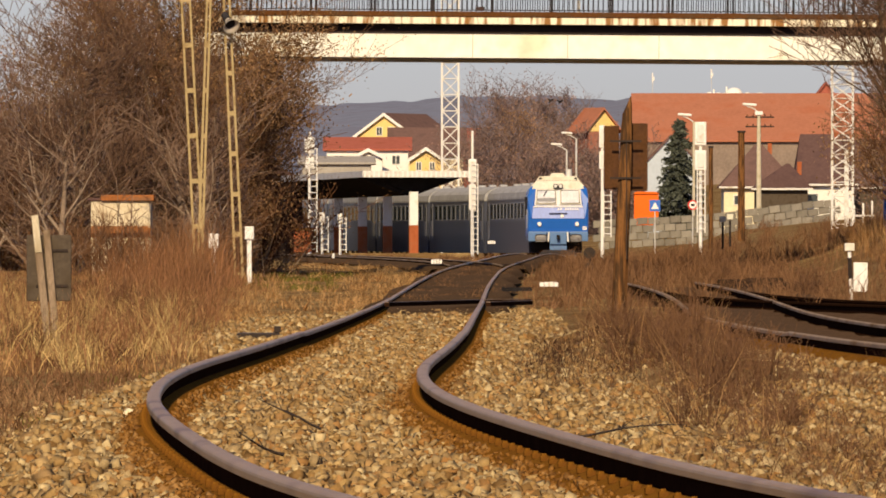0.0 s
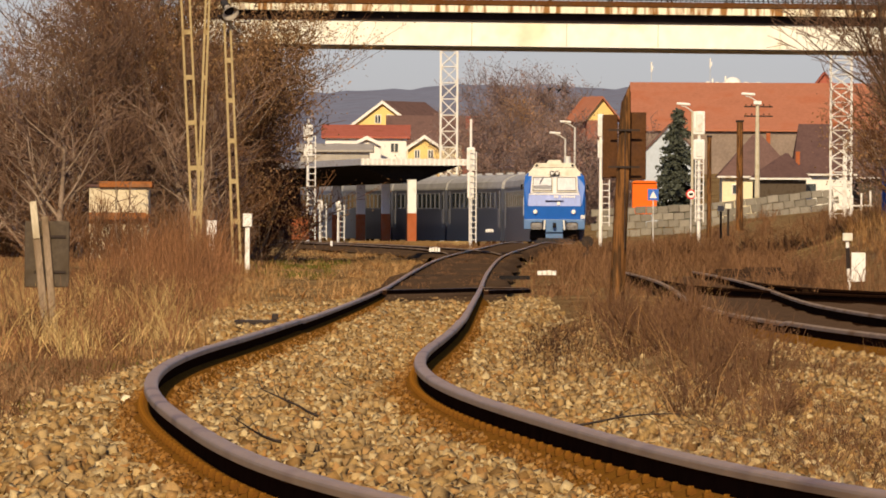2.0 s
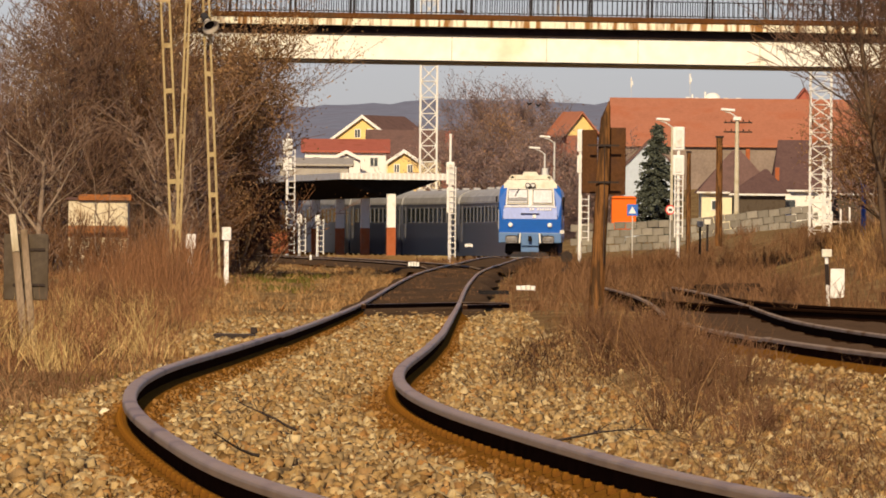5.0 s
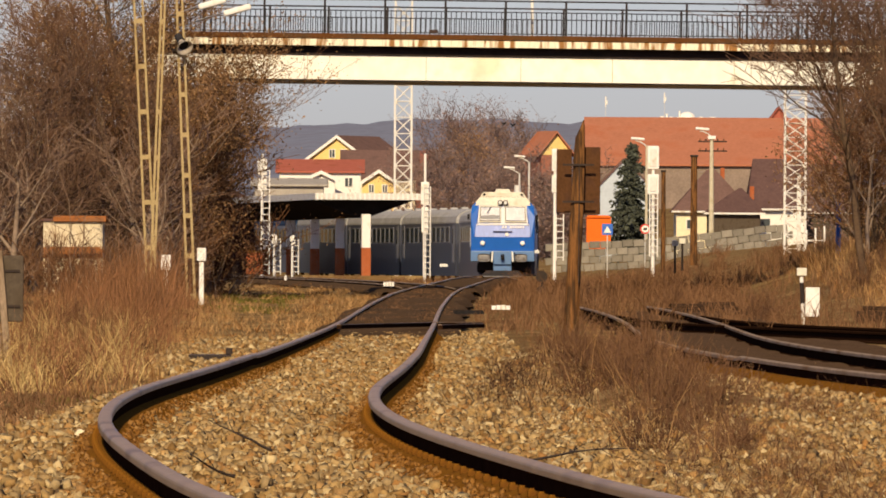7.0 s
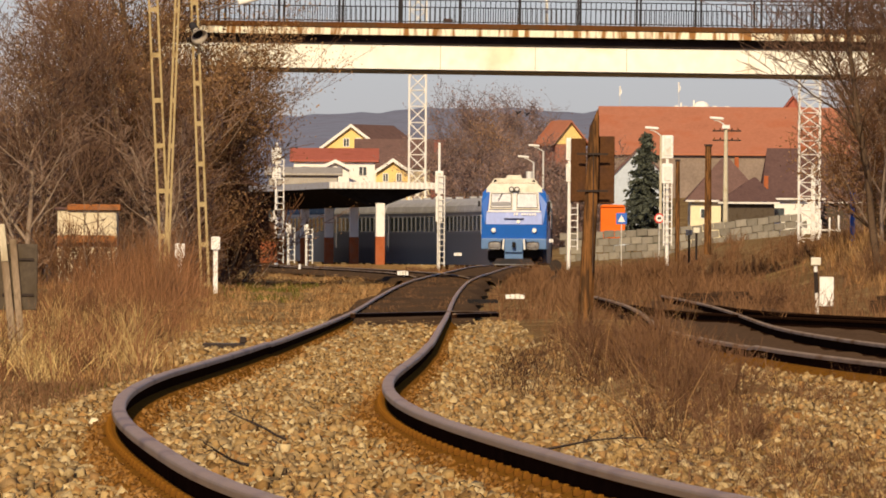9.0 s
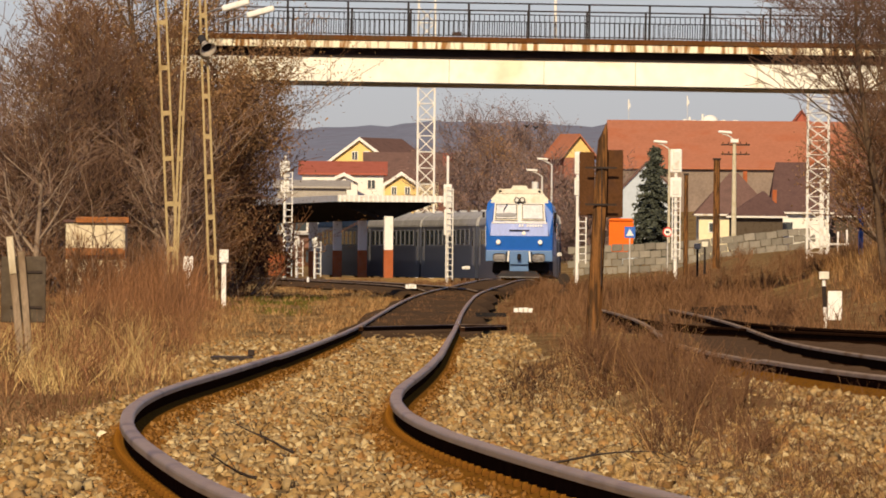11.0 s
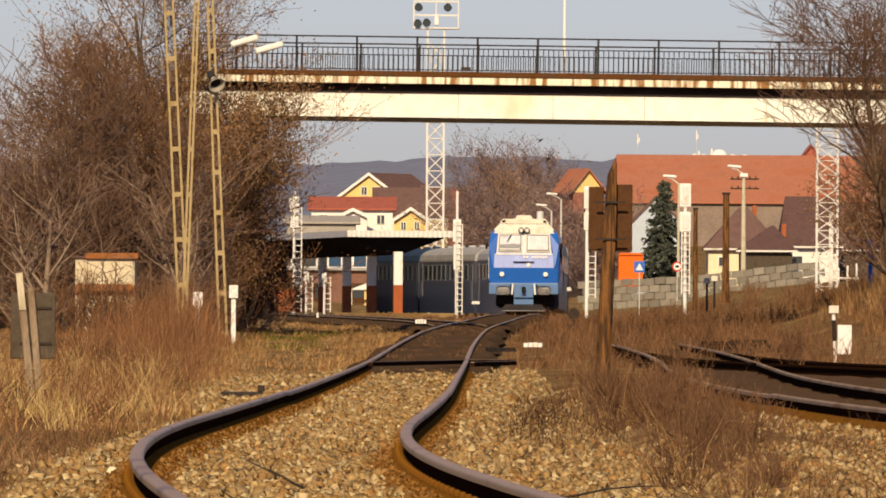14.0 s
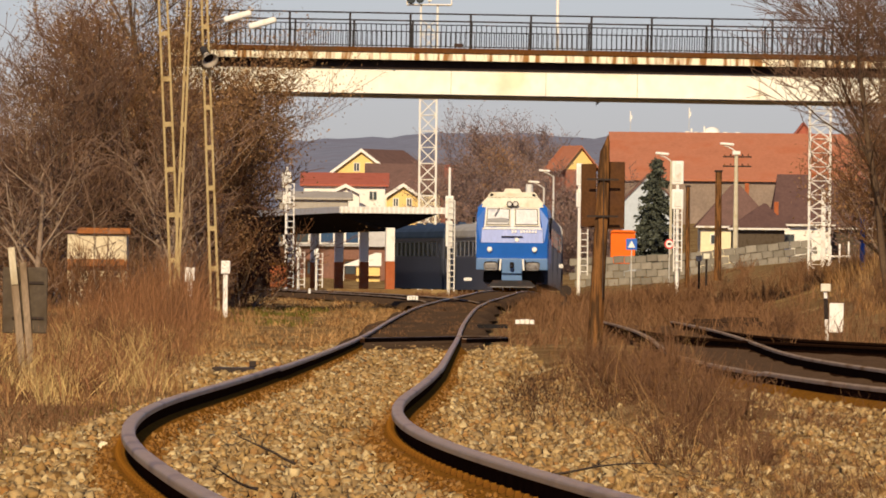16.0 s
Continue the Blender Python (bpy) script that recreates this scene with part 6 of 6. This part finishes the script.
def wheelset(parent, y, r=0.5):
    w = part("wheelset", rd((-0.9, 0, 0), (0.9, 0, 0), 0.08, n=8), "black", parent, "steel wheelset", m=pose(0, y, r))
    for s in (-1, 1):
        part("wheel", rd((s * 0.69, 0, 0), (s * 0.82, 0, 0), r, r * 0.985, 20), "rust", w)
        part("spoke_hub", bx(s * 0.84 - 0.02, s * 0.84 + 0.02, -0.36, 0.36, -0.06, 0.06), "black", w)
    return w


def locomotive():
    """Front at y = 0, tail towards +y; rail top at z = 0."""
    t = thing("diesel_locomotive", pose(0, 0, 0), "blue and cream diesel locomotive pulling out of the station", "locomotive")
    L = LOCO_LEN
    W_ = 1.5
    # body: cream and blue front raked back above the waist, curved roof
    body = bmesh.new()
    sec = [(-W_, 1.15), (-W_, 3.05), (-1.44, 3.40), (-1.08, 3.78), (-0.5, 3.96), (0.5, 3.96), (1.08, 3.78), (1.44, 3.40), (W_, 3.05), (W_, 1.15)]
    prism(body, sec, 0.75, L - 0.3)
    part("body", body, "blue", t, "blue side walls")
    roof = bmesh.new()
    prism(roof, [(-1.30, 3.56), (-1.08, 3.795), (-0.5, 3.975), (0.5, 3.975), (1.08, 3.795), (1.30, 3.56), (1.26, 3.50), (-1.26, 3.50)], 0.70, L - 0.28)
    part("roof", roof, "cream", t, "cream roof")

    def slab(name, pts, mat, label, thick=0.3, parent=t):
        """A front panel: outline of (x, y, z) points pulled back."""
        bm = bmesh.new()
        a = [bm.verts.new(p) for p in pts]
        b = [bm.verts.new((p[0], p[1] + thick, p[2])) for p in pts]
        bm.faces.new(a), bm.faces.new(b)
        n = len(pts)
        for i in range(n):
            bm.faces.new((a[i], b[i], b[(i + 1) % n], a[(i + 1) % n]))
        return part(name, bm, mat, parent, label)

    # lower blue apron, lavender middle, cream window front, cream brow
    slab("front_apron", [(-1.47, 0.10, 1.32), (1.47, 0.10, 1.32), (1.47, 0.0, 1.95), (-1.47, 0.0, 1.95)], "blue", "deep blue lower front", 0.8)
    for s in (-1, 1):
        slab("front_side", [(s * 1.5, 0.16, 1.32), (s * 1.34, 0.05, 1.95), (s * 1.185, 0.06, 2.56), (s * 1.12, 0.42, 3.40), (s * 1.44, 0.52, 3.40), (s * 1.5, 0.24, 2.9)], "blue", "blue corner", 0.6)
    mid = slab("front_panel", [(-1.30, -0.012, 1.955), (1.30, -0.012, 1.955), (1.26, 0.08, 2.55), (-1.26, 0.08, 2.55)], "lavender", "front panel, its reflection painted pale lilac blue", 0.7)
    slab("window_front", [(-1.20, 0.08, 2.555), (1.20, 0.08, 2.555), (1.12, 0.46, 3.42), (-1.12, 0.46, 3.42)], "lavender_pale", "pale window surround", 0.5)
    slab("brow", [(-1.30, 0.43, 3.40), (1.30, 0.43, 3.40), (1.22, 0.53, 3.56), (1.06, 0.68, 3.78), (-1.06, 0.68, 3.78), (-1.22, 0.53, 3.56)], "cream", "cream brow", 0.5)
    for s in (-1, 1):
        x0, x1 = s * 0.08, s * 1.13
        f = slab("windscreen_frame", [(x0, 0.07, 2.64), (x1, 0.07, 2.64), (x1 - s * 0.04, 0.385, 3.38), (x0, 0.385, 3.38)], "cream", "pale window frame", 0.02)
        f.location.y = -0.045
        r_ = slab("window_rubber", [(x0 + s * 0.04, 0.085, 2.685), (x1 - s * 0.045, 0.085, 2.685), (x1 - s * 0.08, 0.372, 3.345), (x0 + s * 0.04, 0.372, 3.345)], "railing", "dark rubber seal", 0.012, f)
        r_.location.y = -0.014
        g = slab("windscreen", [(x0 + s * 0.07, 0.098, 2.715), (x1 - s * 0.075, 0.098, 2.715), (x1 - s * 0.105, 0.36, 3.315), (x0 + s * 0.07, 0.36, 3.315)], "windscreen", "windscreen glass with the sky's reflection painted pale", 0.012, f)
        g.location.y = -0.032
        if s < 0:
            part("wiper", rd((-0.55, 0.25, 3.36), (-0.74, 0.06, 3.05), 0.018, n=5), "black", f)
            dash = slab("desk_shade", [(-1.02, 0.112, 2.80), (-0.20, 0.112, 2.80), (-0.16, 0.165, 2.93), (-0.42, 0.180, 2.97), (-1.06, 0.165, 2.93)], "coach_grey", "dark desk behind the glass", 0.008, f)
            dash.location.y = -0.062
    # head lamps above, running lamps below, plates
    for s in (-1, 1):
        h = part("top_headlamp", rd((s * 0.125, 0.24, 3.53), (s * 0.125, 0.55, 3.53), 0.125, 0.125, 14), "railing", t)
        part("lens", rd((s * 0.125, 0.21, 3.53), (s * 0.125, 0.235, 3.53), 0.085, 0.085, 14), "glass_pale", h)
        q = part("headlamp", rd((s * 0.94, -0.06, 1.68), (s * 0.94, 0.1, 1.68), 0.10, 0.12, 14), "galv", t)
        part("lens", rd((s * 0.94, -0.085, 1.68), (s * 0.94, -0.065, 1.68), 0.062, 0.062, 14), "lens", q, "lit round lens")
        part("brow_vent", rd((s * 0.88, 0.80, 3.89), (s * 0.88, 0.9, 3.89), 0.075, 0.075, 10), "black", t)
    part("handrail", rd((-0.45, -0.06, 2.20), (0.45, -0.06, 2.20), 0.025, n=6), "railing", mid)
    part("sill_line", bx(-1.24, 1.24, -0.012, 0.02, 2.50, 2.545), "white", mid, m=pose(0, 0.055, 0))
    for k in range(9):
        part("number_bar", bx(-0.02 + k * 0.12, 0.06 + k * 0.12, -0.02, 0.0, 2.36, 2.46), "white", mid, m=pose(0, 0.03, 0)) if k != 2 else None
    part("emblem", rd((0.20, -0.05, 2.08), (0.20, -0.01, 2.08), 0.085, 0.085, 12), "white", mid)
    # buffer beam, buffers, hook, hoses, plough
    beam = part("buffer_beam", bx(-1.50, 1.50, -0.08, 0.5, 0.84, 1.315, 0.03), "blue_light", t, "light blue buffer beam")
    part("beam_step", bx(-0.42, 0.42, -0.12, -0.085, 0.70, 1.30, 0.02), "blue_light", beam)
    for s in (-1, 1):
        b = part("buffer", rd((s * 0.875, -0.60, 1.06), (s * 0.875, -0.085, 1.06), 0.11, 0.14, 12), "black", t)
        part("buffer_head", bx(s * 0.875 - 0.30, s * 0.875 + 0.30, -0.66, -0.605, 0.82, 1.18, 0.11), "steel_worn", b, "worn steel buffer head")
        part("hose", rd((s * 0.46, -0.15, 1.28), (s * 0.50, -0.25, 0.82), 0.04, n=6), "white", beam)
        part("hose", rd((s * 0.56, -0.15, 1.25), (s * 0.6, -0.25, 0.75), 0.03, n=6), "black", beam)
    part("coupling_hook", bx(-0.08, 0.08, -0.42, -0.09, 0.92, 1.16, 0.03), "black", beam)
    part("plough", prism(bmesh.new(), [(-1.05, 0.15), (1.05, 0.15), (0.75, 0.42), (-0.75, 0.42)], -0.10, -0.02), "railing", t, "worn dark snow plough blade")
    part("plough_edge", bx(-0.9, 0.9, -0.125, -0.103, 0.13, 0.17), "steel_worn", t, "bright worn plough edge")
    part("plough_stay", bx(-0.42, 0.42, 0.02, 0.12, 0.40, 0.85), "blue_light", t)
    # roof gear
    part("roof_hood", prism(bmesh.new(), [(-1.04, 3.74), (-1.04, 3.88), (-0.92, 4.02), (0.92, 4.02), (1.04, 3.88), (1.04, 3.74)], 0.86, 3.4), "cream", t, "cream hood on the roof")
    part("hood_seam", bx(-1.0, 1.0, 0.70, 0.87, 3.795, 3.815), "railing", t, "dark seam under the hood")
    part("roof_hatch", prism(bmesh.new(), [(-0.40, 4.02), (0.36, 4.02), (0.28, 4.17), (-0.32, 4.17)], 1.2, 2.4), "cream", t)
    part("roof_walk", bx(-0.95, 0.95, 3.5, 5.8, 3.93, 3.985, 0.01), "galv", t)
    part("exhaust_stack", rd((0.62, 7.5, 3.90), (0.62, 7.5, 4.42), 0.17, 0.15, 12), "galv", t, "grey exhaust stack")
    for y in (10.5, 12.6):
        f = part("roof_fan", rd((0, y, 3.92), (0, y, 4.10), 0.75, 0.75, 18), "railing", t)
        part("fan_blade", bx(-0.7, 0.7, y - 0.08, y + 0.08, 4.105, 4.115), "black", f)
    # side windows, grilles, mirrors, doors
    for s in (-1, 1):
        part("cab_window", bx(s * 1.505 - 0.01, s * 1.505 + 0.01, 1.3, 2.1, 2.55, 3.05), "glass", t)
        d = part("cab_door", bx(s * 1.505 - 0.012, s * 1.505 + 0.012, 2.3, 3.0, 1.3, 3.1), "blue", t)
        part("door_handle", rd((s * 1.54, 2.25, 1.5), (s * 1.54, 2.25, 2.4), 0.02, n=5), "galv", d)
        for k in range(6):
            part("grille", bx(s * 1.507 - 0.01, s * 1.507 + 0.01, 4.0 + k * 1.9, 5.5 + k * 1.9, 2.2, 3.0), "railing", t)
        part("mirror", bx(s * 1.62 - 0.05, s * 1.62 + 0.05, 0.6, 0.68, 2.75, 3.0, 0.01), "black", t)
        part("side_sill", bx(s * 1.40 - 0.06, s * 1.40 + 0.06, 0.3, L - 0.3, 0.95, 1.15), "blue_light", t)
    for by in (3.6, 13.0):
        bg = part("bogie", bx(-1.2, 1.2, by - 2.6, by + 2.6, 0.42, 0.80, 0.04), "black", t, "dark bogie frame")
        for k in (-1, 0, 1):
            for s in (-1, 1):
                part("axle_box", bx(s * 1.12 - 0.1, s * 1.12 + 0.1, by + k * 1.9 - 0.2, by + k * 1.9 + 0.2, 0.35, 0.65, 0.03), "black", bg)
    part("fuel_tank", bx(-1.2, 1.2, 6.6, 10.0, 0.4, 1.1, 0.1), "black", t)
    ws = [wheelset(t, by + k * 1.9) for by in (3.6, 13.0) for k in (-1, 0, 1)]
    return t, ws


def coach(roof_mat="coach_roof", frame_mat="coach_grey", tail="grey and dark blue passenger coach behind the locomotive"):
    t = thing("passenger_coach", pose(0, 0, 0), tail, "railway coach", "coaches of the train")
    L, W_ = COACH_LEN, 1.41
    # body reaches down as an added skirt filling the dark below the coach
    sec = [(-W_, 0.32), (-W_, 2.05), (W_, 2.05), (W_, 0.32)]
    part("lower_body", prism(bmesh.new(), sec, 0.35, L - 0.35), "coach_blue", t, "dark blue lower body with an added skirt over the underframe")
    part("window_band", prism(bmesh.new(), [(-W_ + 0.004, 2.052), (-W_ + 0.01, 3.20), (W_ - 0.01, 3.20), (W_ - 0.004, 2.052)], 0.35, L - 0.35), "coach_band", t, "grey window band")
    r = bmesh.new()
    pts = [(-W_ + 0.01, 3.202)]
    for k in range(11):
        a = math.pi * (1 - k / 10)
        pts.append((1.40 * math.cos(a), 3.30 + 0.72 * math.sin(a) ** 0.8))
    pts.append((W_ - 0.01, 3.202))
    roof = part("roof", prism(r, pts, 0.30, L - 0.30), roof_mat, t, "weathered roof", smooth=False)
    for k in range(5):
        part("roof_vent", bx(-0.2, 0.2, 2.5 + k * 4.6, 3.0 + k * 4.6, 3.98, 4.12, 0.04), roof_mat, roof)
    for s in (-1, 1):
        for k in range(10):
            y = 2.9 + k * 1.93
            w = part("window", bx(s * (W_ + 0.002) - 0.02, s * (W_ + 0.002) + 0.02, y, y + 1.35, 2.12, 3.05, 0.006), frame_mat, t)
            part("pane", bx(s * (W_ + 0.026) - 0.006, s * (W_ + 0.026) + 0.006, y + 0.07, y + 1.28, 2.19, 2.98), "glass", w)
        for y in (0.9, L - 1.8):
            d = part("door", bx(s * (W_ + 0.002) - 0.02, s * (W_ + 0.002) + 0.02, y, y + 0.9, 1.05, 3.1, 0.006), frame_mat, t)
            part("door_pane", bx(s * (W_ + 0.026) - 0.006, s * (W_ + 0.026) + 0.006, y + 0.2, y + 0.7, 2.1, 2.9), "glass", d)
    for y in (0.1, L - 0.35):
        part("gangway", bx(-0.55, 0.55, y, y + 0.25, 1.0, 3.2, 0.03), "black", t, "black rubber gangway")
        for s in (-1, 1):
            part("buffer", rd((s * 0.875, y - 0.1, 1.06), (s * 0.875, y + 0.3, 1.06), 0.14, n=8), "black", t)
    for by in (3.4, L - 3.4):
        b = part("bogie", bx(-1.15, 1.15, by - 1.7, by + 1.7, 0.35, 0.75, 0.04), "black", t)
        for k in (-1.25, 1.25):
            for s in (-1, 1):
                part("wheel", rd((s * 0.69, by + k, 0.46), (s * 0.82, by + k, 0.46), 0.46, n=18), "rust", b)
    part("underfloor_box", bx(-1.2, 1.2, 8, 16, 0.5, 0.99, 0.05), "black", t)
    return t


loco, loco_wheels = locomotive()
loco.scale = (1.03, 1.03, 1.058)
first_coach = coach()
coaches = [first_coach] + [copy_thing(first_coach, pose(0, 0, 0)) for _ in range(4)]
# last coach wears dark colours in place of the shade by the platform
coaches.append(coach("coach_roof_shade", "coach_blue", "last coach of the train, station shade painted into its dark blue"))

# arc length along the line, to place each vehicle by its two bogies
_ys = np.arange(380, 880, 0.5)
_xs = MAIN(_ys)
_arc = np.concatenate([[0], np.cumsum(np.hypot(np.diff(_xs), np.diff(_ys)))])


def on_line(s):
    y = float(np.interp(s, _arc, _ys))
    return Vector((float(MAIN(y)), y, float(rise(y))))


def arc_of(y):
    return float(np.interp(y, _ys, _arc))


def vehicle_pose(s_front, length, inset):
    a, b = on_line(s_front + inset), on_line(s_front + length - inset)
    d = (b - a).normalized()
    m = Matrix.Translation(a - d * inset)
    return m @ pose(0, 0, 0, math.degrees(math.asin(d.z)), 0, math.degrees(math.atan2(-d.x, d.y)))


def loco_front(t):
    """Distance ahead of the locomotive's nose: it gathers speed as it pulls out."""
    return 553.0 - 4.0 * t - 0.102 * t * t


def bird(x, z):
    t = thing("bird", pose(x, 825, z), "small dark bird flying over the trees", "bird", "birds")
    b = bmesh.new()
    bmesh.ops.create_uvsphere(b, u_segments=10, v_segments=8, radius=0.07)
    bmesh.ops.scale(b, vec=(1.0, 1.0, 1.9), verts=b.verts)
    part("body", b, "black", t, smooth=True, m=pose(0, 0, 0, 0, 35, 0))
    for s_ in (-1, 1):
        w_ = bmesh.new()
        prism(w_, [(0, 0.03), (s_ * 0.12, 0.13), (s_ * 0.24, 0.17), (s_ * 0.16, 0.04), (s_ * 0.03, -0.05)], -0.02, 0.0)
        part("wing", w_, "black", t)
    part("tail", bx(-0.16, -0.08, -0.02, 0.02, -0.17, -0.10, 0.01), "black", t)
    return t


birds = [bird(8.9, 12.5), bird(9.6, 12.4)]


def motions():
    walk(birds[0], [(t, pose(x, 825, z)) for t, x, z in ((0, 8.9, 12.5), (12.2, 8.9, 12.5), (12.5, 9.93, 12.55), (13, 9.81, 12.68), (14, 9.83, 12.68), (14.5, 7.4, 13.5), (15, 4.9, 13.2), (16, 4.9, 13.2))])
    walk(birds[1], [(t, pose(x, 825, z)) for t, x, z in ((0, 9.6, 12.4), (12.2, 9.6, 12.4), (13, 11.03, 12.77), (14, 9.22, 14.11), (15, 10.33, 14.27), (16, 14.18, 15.26))])
    times = [k * 0.5 for k in range(33)]
    fronts = [arc_of(loco_front(t)) for t in times]
    walk(loco, [(t, vehicle_pose(s, LOCO_LEN, 3.6)) for t, s in zip(times, fronts)])
    for i, c in enumerate(coaches):
        off = LOCO_LEN + 0.3 + i * COACH_LEN
        walk(c, [(t, vehicle_pose(s + off, COACH_LEN, 3.4)) for t, s in zip(times, fronts)])
    fine = [k * 0.1 for k in range(161)]
    s0 = arc_of(loco_front(0))
    for w in loco_wheels:
        y = w.location.y
        walk(w, [(t, pose(0, y, 0.5, math.degrees((s0 - arc_of(loco_front(t))) / 0.5))) for t in fine])


motions()
